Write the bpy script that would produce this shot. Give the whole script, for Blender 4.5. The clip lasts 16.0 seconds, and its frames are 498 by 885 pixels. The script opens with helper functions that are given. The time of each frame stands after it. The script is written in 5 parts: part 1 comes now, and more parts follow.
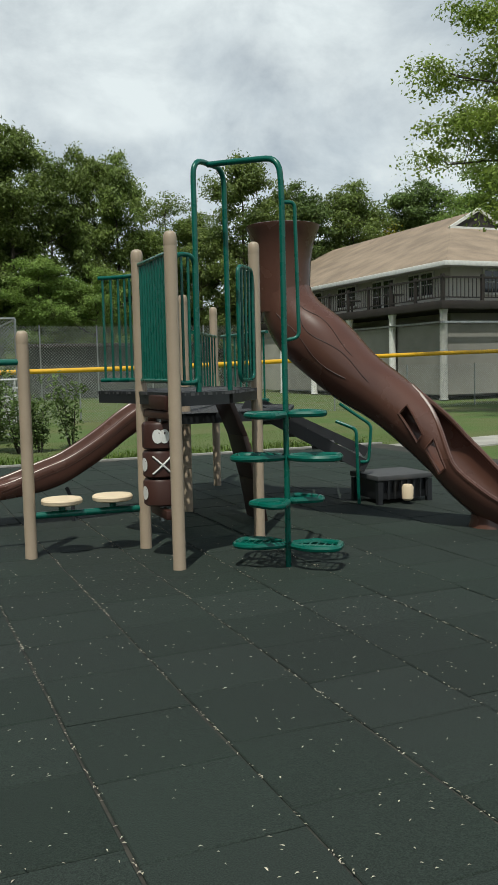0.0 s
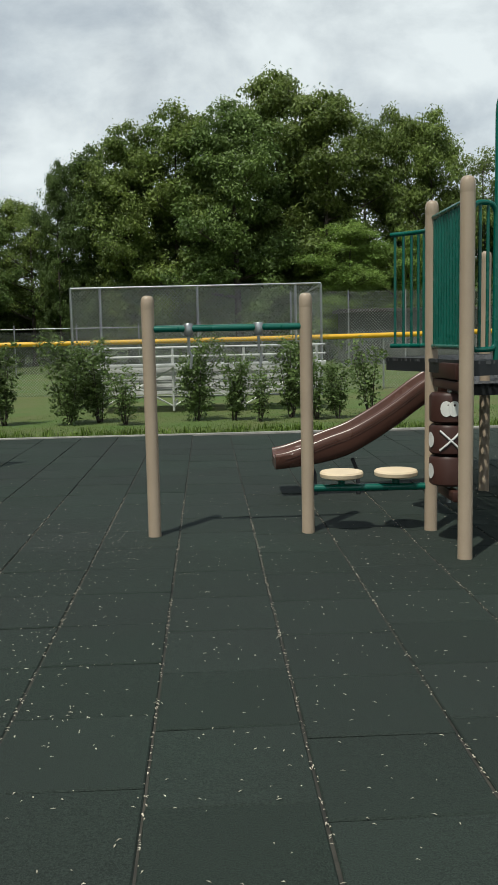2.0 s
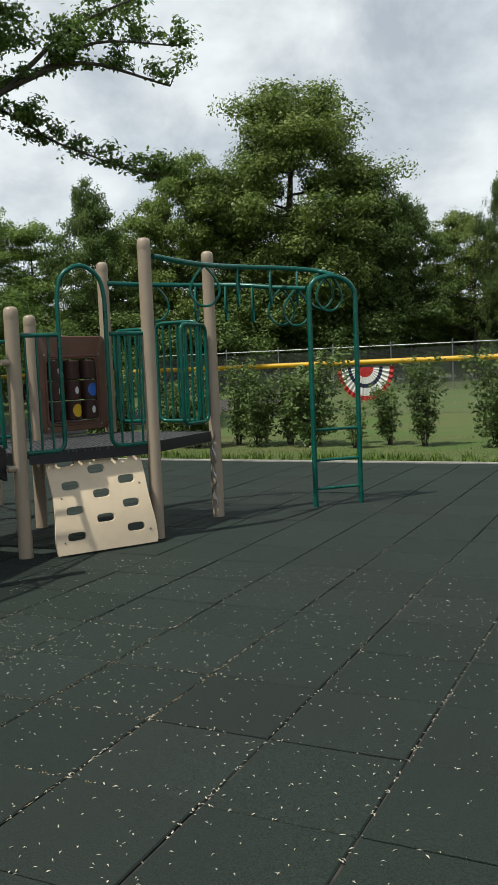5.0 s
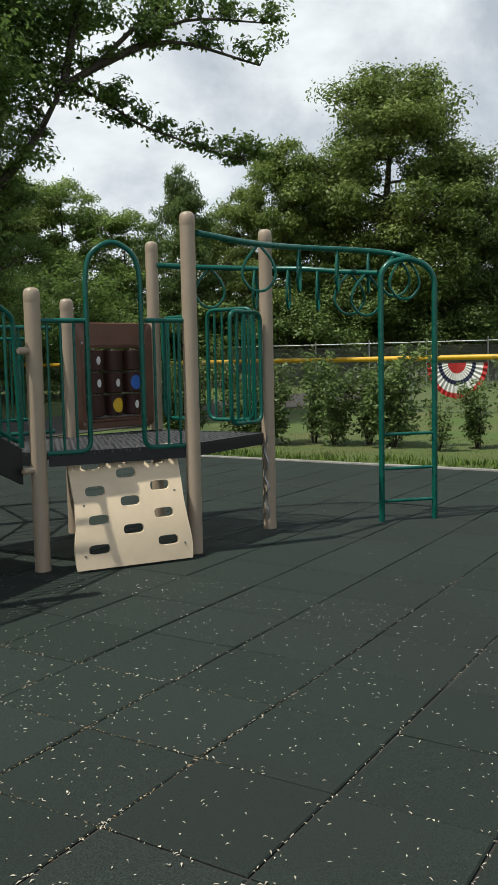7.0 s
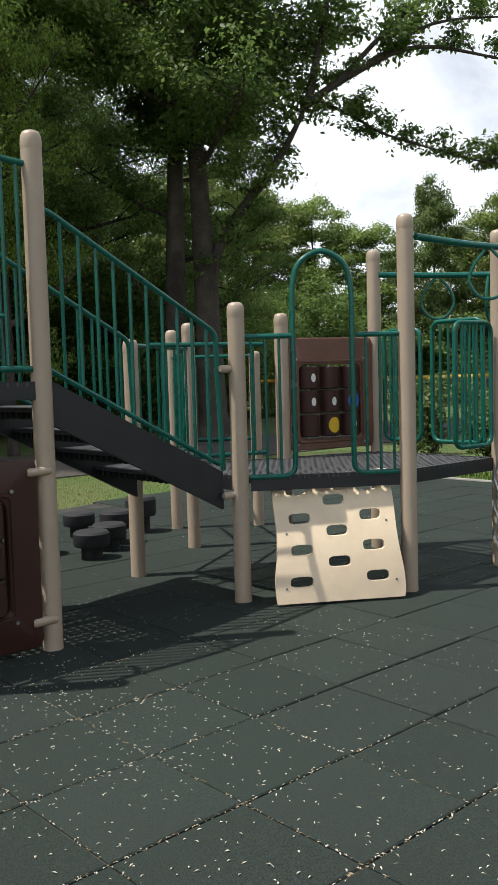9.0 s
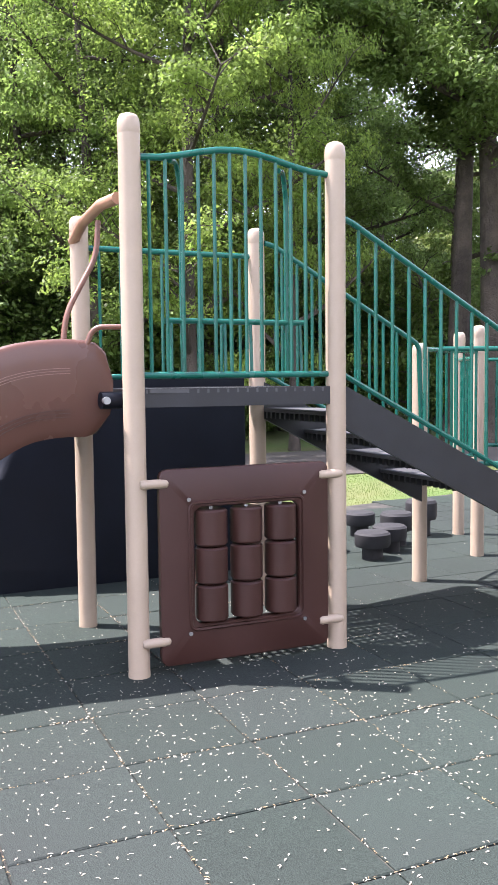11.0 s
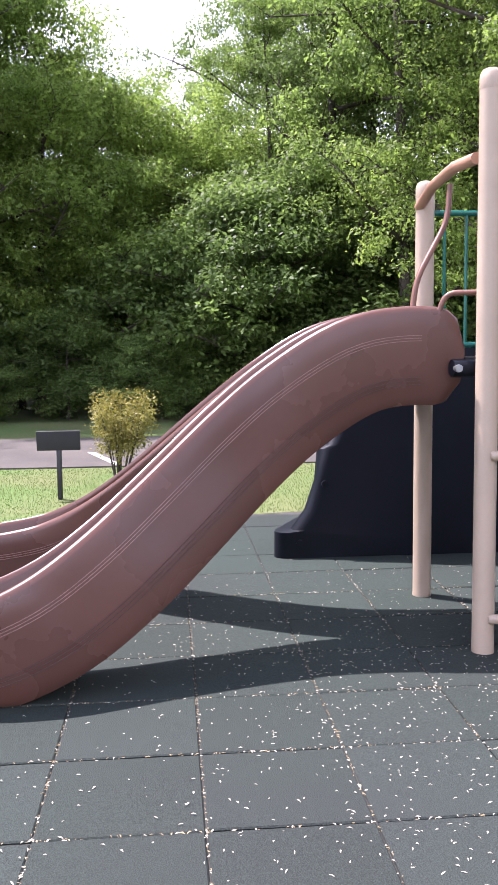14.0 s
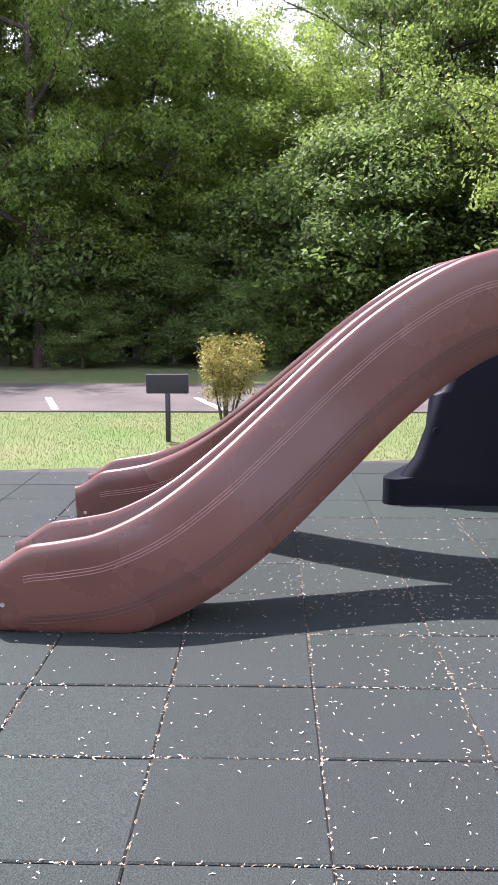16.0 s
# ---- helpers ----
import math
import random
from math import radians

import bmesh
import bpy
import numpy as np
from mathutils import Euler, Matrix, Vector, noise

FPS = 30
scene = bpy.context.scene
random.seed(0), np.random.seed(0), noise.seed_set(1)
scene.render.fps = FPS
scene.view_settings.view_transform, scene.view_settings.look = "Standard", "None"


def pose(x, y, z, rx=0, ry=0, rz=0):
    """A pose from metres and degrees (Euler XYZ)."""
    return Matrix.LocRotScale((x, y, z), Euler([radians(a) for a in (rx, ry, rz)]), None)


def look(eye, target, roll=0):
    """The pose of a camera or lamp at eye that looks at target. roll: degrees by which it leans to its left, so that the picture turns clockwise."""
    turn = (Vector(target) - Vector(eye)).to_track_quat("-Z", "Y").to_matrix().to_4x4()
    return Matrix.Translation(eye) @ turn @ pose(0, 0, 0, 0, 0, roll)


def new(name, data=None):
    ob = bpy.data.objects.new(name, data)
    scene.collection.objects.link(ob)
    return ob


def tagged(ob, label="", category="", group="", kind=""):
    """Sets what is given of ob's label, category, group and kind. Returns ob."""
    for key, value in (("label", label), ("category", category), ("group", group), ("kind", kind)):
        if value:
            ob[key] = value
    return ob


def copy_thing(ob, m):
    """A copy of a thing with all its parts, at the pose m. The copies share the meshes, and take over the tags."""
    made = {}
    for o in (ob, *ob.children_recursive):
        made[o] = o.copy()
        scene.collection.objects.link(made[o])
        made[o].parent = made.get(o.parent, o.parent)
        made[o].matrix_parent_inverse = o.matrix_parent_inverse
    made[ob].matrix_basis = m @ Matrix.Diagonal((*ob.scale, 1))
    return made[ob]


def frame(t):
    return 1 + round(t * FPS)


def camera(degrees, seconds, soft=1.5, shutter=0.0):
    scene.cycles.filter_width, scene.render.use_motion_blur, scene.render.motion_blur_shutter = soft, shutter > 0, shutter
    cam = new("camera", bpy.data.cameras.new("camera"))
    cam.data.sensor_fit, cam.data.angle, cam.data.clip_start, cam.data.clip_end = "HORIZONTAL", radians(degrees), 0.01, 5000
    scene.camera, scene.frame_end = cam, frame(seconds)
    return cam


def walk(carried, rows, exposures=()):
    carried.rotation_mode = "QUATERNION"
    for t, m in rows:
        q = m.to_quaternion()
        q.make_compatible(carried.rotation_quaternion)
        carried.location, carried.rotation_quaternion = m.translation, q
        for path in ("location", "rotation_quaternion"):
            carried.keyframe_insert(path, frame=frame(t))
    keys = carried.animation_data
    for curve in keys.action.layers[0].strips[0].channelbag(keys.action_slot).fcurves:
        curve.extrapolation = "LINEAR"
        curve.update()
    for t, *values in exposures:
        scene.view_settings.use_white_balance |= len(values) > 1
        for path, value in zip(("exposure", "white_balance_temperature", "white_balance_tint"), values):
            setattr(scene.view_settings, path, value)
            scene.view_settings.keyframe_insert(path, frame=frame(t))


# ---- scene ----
cam = camera(31.6, 16.0)
EXPOSURES = [(0, -0.41, 6400, 1), (7.5, -0.22, 6500, 5), (9.0, 0.22, 6450, 9), (9.5, 1.18, 6400, 15), (9.7, 1.36, 6350, 17), (12.0, 2.22, 6050, 27), (13.0, 1.96, 6020, 29), (14.0, 1.74, 6000, 31), (16.0, 1.79, 6020, 33)]
PATH = [
    (0, (0.232, -0.441, 1.604), (0.999, 1.398, 1.431), -1.3),
    (0.5, (0.299, -0.36, 1.593), (0.945, 1.523, 1.401), -2.1),
    (1, (0.418, -0.241, 1.594), (0.897, 1.692, 1.408), -0.9),
    (1.5, (0.515, -0.098, 1.593), (0.79, 1.873, 1.387), -0.4),
    (2, (0.556, 0.099, 1.596), (0.648, 2.083, 1.36), -1.2),
    (2.5, (0.574, 0.331, 1.599), (0.459, 2.314, 1.371), -1.5),
    (3, (0.641, 0.555, 1.608), (0.228, 2.503, 1.416), -1.6),
    (3.5, (0.708, 0.783, 1.622), (0.066, 2.668, 1.439), -1.3),
    (4, (0.7, 1.037, 1.625), (-0.022, 2.893, 1.446), -1.9),
    (4.5, (0.67, 1.312, 1.626), (-0.106, 3.146, 1.447), -2.9),
    (5, (0.647, 1.609, 1.624), (-0.218, 3.403, 1.446), -2.4),
    (7.5, (0.425, 2.986, 1.634), (-0.652, 4.661, 1.454), -1.4),
    (8, (0.367, 3.21, 1.638), (-0.767, 4.85, 1.484), -1.7),
    (8.5, (0.344, 3.342, 1.642), (-0.954, 4.857, 1.503), -1.9),
    (9, (0.346, 3.4, 1.646), (-1.139, 4.732, 1.501), -1.6),
    (9.5, (0.355, 3.406, 1.646), (-1.267, 4.566, 1.501), -1.1),
    (12, (0.286, 3.183, 1.737), (-1.6, 3.832, 1.593), -0.7),
    (12.5, (0.274, 3.142, 1.736), (-1.644, 3.689, 1.586), -0.7),
    (13, (0.258, 3.095, 1.727), (-1.69, 3.517, 1.568), -0.8),
    (13.5, (0.229, 3.045, 1.711), (-1.741, 3.341, 1.535), -0.8),
    (14, (0.209, 3.007, 1.686), (-1.773, 3.185, 1.488), -0.6),
    (14.5, (0.198, 2.981, 1.661), (-1.787, 3.061, 1.435), -0.7),
    (15, (0.195, 2.961, 1.644), (-1.788, 2.972, 1.385), -0.6),
    (15.5, (0.196, 2.944, 1.63), (-1.783, 2.919, 1.343), -0.2),
    (16, (0.2, 2.917, 1.619), (-1.776, 2.87, 1.313), 0.0),
]
walk(cam, [(t, look(eye, target, roll)) for t, eye, target, roll in PATH], EXPOSURES)
SUN_DIR = Vector((0.52, 0.765, -1.95))          # the way the sunlight travels
world = bpy.data.worlds.new("sky")
scene.world = world
world.use_nodes = True
wn, wl = world.node_tree.nodes, world.node_tree.links
wn.clear()
w_out, w_bg = wn.new("ShaderNodeOutputWorld"), wn.new("ShaderNodeBackground")
w_sky = wn.new("ShaderNodeTexSky")
w_sky.sky_type, w_sky.sun_disc = "NISHITA", False
w_sky.sun_elevation = math.atan2(1.95, 0.93)
w_sky.sun_rotation = math.atan2(-0.52, -0.765)
w_co, w_map = wn.new("ShaderNodeTexCoord"), wn.new("ShaderNodeMapping")
w_map.inputs["Scale"].default_value = (1.9, 1.9, 2.7)
w_n1, w_n2 = wn.new("ShaderNodeTexNoise"), wn.new("ShaderNodeTexNoise")
w_n1.inputs["Scale"].default_value, w_n1.inputs["Detail"].default_value, w_n1.inputs["Roughness"].default_value = 2.7, 8, 0.60
w_n2.inputs["Scale"].default_value, w_n2.inputs["Detail"].default_value = 2.6, 6
w_n1.inputs["Distortion"].default_value = 0.25
w_r1, w_r2 = wn.new("ShaderNodeValToRGB"), wn.new("ShaderNodeValToRGB")
w_r1.color_ramp.elements[0].position, w_r1.color_ramp.elements[0].color = 0.36, (6.2, 6.55, 7.25, 1)
w_r1.color_ramp.elements[1].position, w_r1.color_ramp.elements[1].color = 0.62, (10.1, 10.4, 10.9, 1)
w_r2.color_ramp.elements[0].position, w_r2.color_ramp.elements[0].color = 0.40, (0.78, 0.78, 0.78, 1)
w_r2.color_ramp.elements[1].position, w_r2.color_ramp.elements[1].color = 0.55, (0.97, 0.97, 0.97, 1)
w_mix = wn.new("ShaderNodeMixRGB")
w_sep, w_high, w_cover = wn.new("ShaderNodeSeparateXYZ"), wn.new("ShaderNodeMapRange"), wn.new("ShaderNodeMath")
w_high.inputs["From Min"].default_value, w_high.inputs["From Max"].default_value = 0.45, 0.85
w_high.inputs["To Min"].default_value, w_high.inputs["To Max"].default_value = 1.0, 0.15
w_cover.operation = "MULTIPLY"
wl.new(w_co.outputs["Generated"], w_sep.inputs["Vector"])
wl.new(w_sep.outputs["Z"], w_high.inputs["Value"])
wl.new(w_r2.outputs["Color"], w_cover.inputs[0])
wl.new(w_high.outputs["Result"], w_cover.inputs[1])
wl.new(w_co.outputs["Generated"], w_map.inputs["Vector"])
wl.new(w_map.outputs["Vector"], w_n1.inputs["Vector"])
wl.new(w_map.outputs["Vector"], w_n2.inputs["Vector"])
wl.new(w_n1.outputs["Fac"], w_r1.inputs["Fac"])
wl.new(w_n2.outputs["Fac"], w_r2.inputs["Fac"])
wl.new(w_cover.outputs["Value"], w_mix.inputs["Fac"])
wl.new(w_sky.outputs["Color"], w_mix.inputs["Color1"])
wl.new(w_r1.outputs["Color"], w_mix.inputs["Color2"])
wl.new(w_mix.outputs["Color"], w_bg.inputs["Color"])
w_bg.inputs["Strength"].default_value = 0.110
wl.new(w_bg.outputs["Background"], w_out.inputs["Surface"])

sun = new("sun", bpy.data.lights.new("sun", "SUN"))
sun.data.energy, sun.data.angle, sun.data.color = 4.6, radians(0.6), (1.0, 0.95, 0.87)
sun.matrix_world = look((0, 0, 30), Vector((0, 0, 30)) + SUN_DIR)


# ---- materials ----
def material(name, color, rough=0.5, metal=0.0, vary=0.12, scale=6.0, fine=90.0, bump=0.15, depth=0.004, spec=0.5, color2=None, island=0.0, objrand=0.0, coat=0.0, through_light=0.0, world_co=False, hue=None):
    """A procedural surface: base colour with broad and fine variation, and fine relief."""
    m = bpy.data.materials.new(name)
    m.use_nodes = True
    n, l = m.node_tree.nodes, m.node_tree.links
    b = n["Principled BSDF"]
    co = n.new("ShaderNodeTexCoord")
    n1, n2 = n.new("ShaderNodeTexNoise"), n.new("ShaderNodeTexNoise")
    n1.inputs["Scale"].default_value, n1.inputs["Detail"].default_value = scale, 5
    n2.inputs["Scale"].default_value, n2.inputs["Detail"].default_value = fine, 3
    where = n.new("ShaderNodeNewGeometry").outputs["Position"] if world_co else co.outputs["Object"]
    l.new(where, n1.inputs["Vector"])
    l.new(where, n2.inputs["Vector"])
    ramp = n.new("ShaderNodeValToRGB")
    c = Vector(color)
    d = Vector(color2) if color2 else c * (1 - 2 * vary)
    ramp.color_ramp.elements[0].position, ramp.color_ramp.elements[1].position = 0.35, 0.65
    ramp.color_ramp.elements[0].color, ramp.color_ramp.elements[1].color = (*d, 1), (*c, 1)
    l.new(n1.outputs["Fac"], ramp.inputs["Fac"])
    mul = n.new("ShaderNodeMixRGB")
    mul.blend_type = "MULTIPLY"
    mul.inputs["Fac"].default_value = 1.0
    r2 = n.new("ShaderNodeMapRange")
    r2.inputs["To Min"].default_value, r2.inputs["To Max"].default_value = 1 - vary, 1 + vary
    if world_co:
        r2.inputs["From Min"].default_value, r2.inputs["From Max"].default_value = 0.32, 0.68
    l.new(n2.outputs["Fac"], r2.inputs["Value"])
    l.new(ramp.outputs["Color"], mul.inputs["Color1"])
    l.new(r2.outputs["Result"], mul.inputs["Color2"])
    last = mul.outputs["Color"]
    for amount, source in ((island, "ShaderNodeNewGeometry"), (objrand, "ShaderNodeObjectInfo")):
        if amount:
            g = n.new(source)
            hs = n.new("ShaderNodeMapRange")
            hs.inputs["To Min"].default_value, hs.inputs["To Max"].default_value = 1 - amount, 1 + amount
            l.new(g.outputs["Random Per Island" if source == "ShaderNodeNewGeometry" else "Random"], hs.inputs["Value"])
            mm = n.new("ShaderNodeMixRGB")
            mm.blend_type = "MULTIPLY"
            mm.inputs["Fac"].default_value = 1.0
            l.new(last, mm.inputs["Color1"])
            l.new(hs.outputs["Result"], mm.inputs["Color2"])
            last = mm.outputs["Color"]
    if hue:
        g, mh = n.new("ShaderNodeObjectInfo"), n.new("ShaderNodeMixRGB")
        mh.blend_type = "MULTIPLY"
        l.new(g.outputs["Random"], mh.inputs["Fac"])
        l.new(last, mh.inputs["Color1"])
        mh.inputs["Color2"].default_value = (*hue, 1)
        last = mh.outputs["Color"]
    l.new(last, b.inputs["Base Color"])
    rr = n.new("ShaderNodeMapRange")
    rr.inputs["To Min"].default_value, rr.inputs["To Max"].default_value = max(0.02, rough - 0.1), min(1, rough + 0.1)
    l.new(n1.outputs["Fac"], rr.inputs["Value"])
    l.new(rr.outputs["Result"], b.inputs["Roughness"])
    b.inputs["Metallic"].default_value = metal
    b.inputs["Specular IOR Level"].default_value = spec
    b.inputs["Coat Weight"].default_value = coat
    if bump:
        bp = n.new("ShaderNodeBump")
        bp.inputs["Strength"].default_value, bp.inputs["Distance"].default_value = bump, depth
        l.new(n2.outputs["Fac"], bp.inputs["Height"])
        l.new(bp.outputs["Normal"], b.inputs["Normal"])
    if through_light:
        tr, ms = n.new("ShaderNodeBsdfTranslucent"), n.new("ShaderNodeMixShader")
        l.new(last, tr.inputs["Color"])
        ms.inputs["Fac"].default_value = through_light
        l.new(b.outputs["BSDF"], ms.inputs[1])
        l.new(tr.outputs["BSDF"], ms.inputs[2])
        l.new(ms.outputs["Shader"], n["Material Output"].inputs["Surface"])
    return m


TAN = material("tan_plastic_paint", (0.395, 0.308, 0.225), 0.42, vary=0.05, scale=3, bump=0.05)
CREAM = material("cream_plastic", (0.78, 0.625, 0.435), 0.68, vary=0.06, scale=4, bump=0.08)
GREEN = material("green_coated_steel", (0.004, 0.105, 0.076), 0.28, vary=0.08, scale=5, bump=0.04, spec=0.42)
BROWN = material("brown_plastic", (0.052, 0.022, 0.017), 0.44, spec=0.3, vary=0.10, scale=2.2, fine=300, bump=0.06, depth=0.001)
SLIDE = material("brown_slide_plastic", (0.115, 0.053, 0.038), 0.27, spec=0.42, vary=0.14, scale=1.7, fine=260, bump=0.05, depth=0.001, color2=(0.088, 0.041, 0.031))
ARCHBROWN = material("tan_brown_plastic", (0.36, 0.20, 0.13), 0.45, vary=0.1)
GROOVE = material("pale_groove", (0.30, 0.17, 0.14), 0.45, vary=0.15, scale=9)
REDBROWN = material("red_brown_plastic", (0.17, 0.078, 0.052), 0.42, vary=0.1)
DARKBROWN = material("dark_brown_plastic", (0.055, 0.026, 0.020), 0.45, vary=0.1)
BLACK = material("black_vinyl_coating", (0.018, 0.019, 0.022), 0.45, vary=0.12, bump=0.2, fine=160)
NAVY = material("dark_blue_plastic", (0.006, 0.008, 0.013), 0.52, spec=0.14, vary=0.12, scale=3)
DECK = material("vinyl_deck", (0.075, 0.075, 0.078), 0.6, vary=0.14, bump=0.3, fine=120)
STEEL = material("galvanised_steel", (0.45, 0.46, 0.47), 0.38, 0.85, vary=0.12, bump=0.08)
ALU = material("weathered_aluminium", (0.60, 0.60, 0.58), 0.45, 0.25, vary=0.12, scale=3)
TILE_LOOK = dict(rough=0.8, vary=0.5, scale=0.42, fine=170, bump=0.9, depth=0.004, color2=(0.0202, 0.0266, 0.0226), spec=0.25, world_co=True)
MAT = material("rubber_tile", (0.0216, 0.0328, 0.0256), objrand=0.10, hue=(1.04, 0.99, 1.03), **TILE_LOOK)
MAT_FAR = material("rubber_tile_far", (0.0216, 0.0328, 0.0256), island=0.10, **TILE_LOOK)
JOINT = material("tile_joint_dirt", (0.018, 0.018, 0.016), 0.95, vary=0.3, scale=5, color2=(0.050, 0.046, 0.037))
PETAL = material("dry_petal", (0.60, 0.54, 0.43), 0.8, vary=0.15, island=0.35)
CURB = material("grey_edging", (0.34, 0.33, 0.30), 0.85, vary=0.2, scale=4, bump=0.5)
GRASSY = material("lawn_soil", (0.070, 0.122, 0.022), 0.95, vary=0.25, scale=0.55, fine=30, bump=0.6, depth=0.03, color2=(0.105, 0.118, 0.036))
BLADE = material("grass_blade", (0.060, 0.136, 0.015), 0.6, vary=0.25, scale=0.6, island=0.3, color2=(0.118, 0.138, 0.028), through_light=0.3, bump=0)
ASPHALT = material("worn_asphalt", (0.080, 0.069, 0.059), 0.9, vary=0.2, scale=0.8, fine=60, bump=0.4)
CONCRETE = material("concrete", (0.42, 0.40, 0.36), 0.85, vary=0.15, scale=1.5)
PAINTLINE = material("white_road_paint", (0.72, 0.72, 0.70), 0.7, vary=0.15)
YELLOW = material("yellow_plastic", (0.75, 0.42, 0.02), 0.45, vary=0.06)
WHITE = material("white_paint", (0.74, 0.73, 0.70), 0.5, vary=0.07)
SIDING = material("pale_siding", (0.50, 0.48, 0.43), 0.75, vary=0.08, scale=0.8)
SHINGLE = material("tan_shingles", (0.33, 0.25, 0.18), 0.9, vary=0.18, scale=0.7, fine=14, bump=0.6, depth=0.02)
DARKWOOD = material("dark_stained_wood", (0.034, 0.026, 0.023), 0.7, vary=0.2, scale=2)
SCREEN = material("grey_windscreen", (0.075, 0.080, 0.074), 0.9, vary=0.16, scale=0.6)
PORCH = material("porch_windscreen", (0.30, 0.285, 0.26), 0.9, vary=0.14, scale=0.6)
BARK = material("bark", (0.085, 0.068, 0.054), 0.95, vary=0.3, scale=1.6, fine=22, bump=1.0, depth=0.04)
REDCLOTH = material("red_cloth", (0.50, 0.03, 0.03), 0.8, vary=0.1)
WHITECLOTH = material("white_cloth", (0.75, 0.74, 0.72), 0.8, vary=0.06)
BLUECLOTH = material("navy_cloth", (0.02, 0.025, 0.07), 0.8, vary=0.1)
STICKY = material("yellow_picture", (0.80, 0.50, 0.02), 0.5)
STICKB = material("blue_picture", (0.03, 0.14, 0.55), 0.5)
RUBBER = material("black_rubber", (0.022, 0.022, 0.024), 0.8, vary=0.15, bump=0.4)
GLASS = material("dark_glazing", (0.02, 0.024, 0.028), 0.06, vary=0.05, bump=0, spec=0.8)


def leaf_material(name, color, color2, light=0.35):
    return material(name, color, 0.5, vary=0.16, scale=0.35, fine=3.0, bump=0, island=0.38, objrand=0.14, color2=color2, through_light=light, spec=0.35)


# Light put into the colour: brighter, more translucent leaves for the backlit woods.
LEAF_DARK = leaf_material("oak_leaves", (0.162, 0.240, 0.060), (0.112, 0.180, 0.047), 0.60)
LEAF_MID = leaf_material("maple_leaves", (0.220, 0.315, 0.072), (0.155, 0.240, 0.058), 0.64)
# Oak and maple copies for the front-lit field, darker and less translucent.
LEAF_OAK = leaf_material("oak_leaves_frontlit", (0.135, 0.195, 0.050), (0.090, 0.140, 0.036), 0.30)
LEAF_FIELD = leaf_material("maple_leaves_frontlit", (0.190, 0.245, 0.058), (0.130, 0.185, 0.044), 0.32)
LEAF_BRIGHT = leaf_material("fresh_oak_leaves", (0.27, 0.345, 0.062), (0.20, 0.275, 0.052), 0.40)
# Darker, less translucent copy of the young leaves for the front-lit field.
LEAF_PALE = leaf_material("young_leaves_frontlit", (0.205, 0.290, 0.066), (0.160, 0.245, 0.055), 0.35)
LEAF_LIGHT = leaf_material("young_leaves", (0.250, 0.345, 0.074), (0.215, 0.320, 0.066), 0.66)
LEAF_YELLOW = leaf_material("yellow_leaves", (0.42, 0.36, 0.03), (0.26, 0.26, 0.03))
LEAF_SHRUB = leaf_material("shrub_leaves", (0.160, 0.225, 0.070), (0.105, 0.155, 0.048))
LEAF_GOLD = leaf_material("gold_shrub_leaves", (0.36, 0.27, 0.05), (0.20, 0.22, 0.05))


# ---- mesh helpers ----
OFFSET = {}


def thing(name, at=(0, 0, 0), label="", category="", group="", kind=""):
    ob = new(name)
    ob.location = at
    OFFSET[ob.name] = Vector(at)
    return tagged(ob, label, category, group, kind)


def finish(name, bm, mat, smooth=True):
    me = bpy.data.meshes.new(name)
    bmesh.ops.recalc_face_normals(bm, faces=bm.faces)
    bm.to_mesh(me)
    bm.free()
    me.materials.append(mat)
    if smooth:
        me.polygons.foreach_set("use_smooth", [True] * len(me.polygons))
        me.set_sharp_from_angle(angle=radians(42))
    return me


def part(name, bm, mat, parent, label="", smooth=True):
    """Links a bmesh, given in world metres, as one mesh under a thing or a part."""
    o = OFFSET[parent.name]
    bmesh.ops.translate(bm, verts=bm.verts, vec=-o)
    ob = new(name, finish(name, bm, mat, smooth))
    ob.parent = parent
    OFFSET[ob.name] = o
    return tagged(ob, label)


def single(name, bm, mat, label, category, group="", kind="", smooth=True):
    """One mesh that is a thing of its own, its origin at its base."""
    lo = Vector((sum(v.co.x for v in bm.verts) / len(bm.verts), sum(v.co.y for v in bm.verts) / len(bm.verts), min(v.co.z for v in bm.verts)))
    bmesh.ops.translate(bm, verts=bm.verts, vec=-lo)
    ob = new(name, finish(name, bm, mat, smooth))
    ob.location = lo
    OFFSET[ob.name] = lo
    return tagged(ob, label, category, group, kind)


def fillet(pts, r, n=5):
    """A polyline with its inner corners rounded."""
    pts = [Vector(p) for p in pts]
    out = [pts[0]]
    for a, b, c in zip(pts, pts[1:], pts[2:]):
        u, v = (a - b), (c - b)
        k = min(r, u.length * 0.49, v.length * 0.49)
        p, q = b + u.normalized() * k, b + v.normalized() * k
        for i in range(n + 1):
            s = i / n
            out.append(p * (1 - s) ** 2 + b * 2 * s * (1 - s) + q * s * s)
    return out + [pts[-1]]


def spline(pts, n=6):
    """A smooth line through the points."""
    pts = [Vector(p) for p in pts]
    P = [pts[0] * 2 - pts[1]] + pts + [pts[-1] * 2 - pts[-2]]
    out = []
    for a, b, c, d in zip(P, P[1:], P[2:], P[3:]):
        for i in range(n):
            s = i / n
            out.append(0.5 * (2 * b + (c - a) * s + (2 * a - 5 * b + 4 * c - d) * s * s + (3 * b - a - 3 * c + d) * s ** 3))
    return out + [pts[-1]]


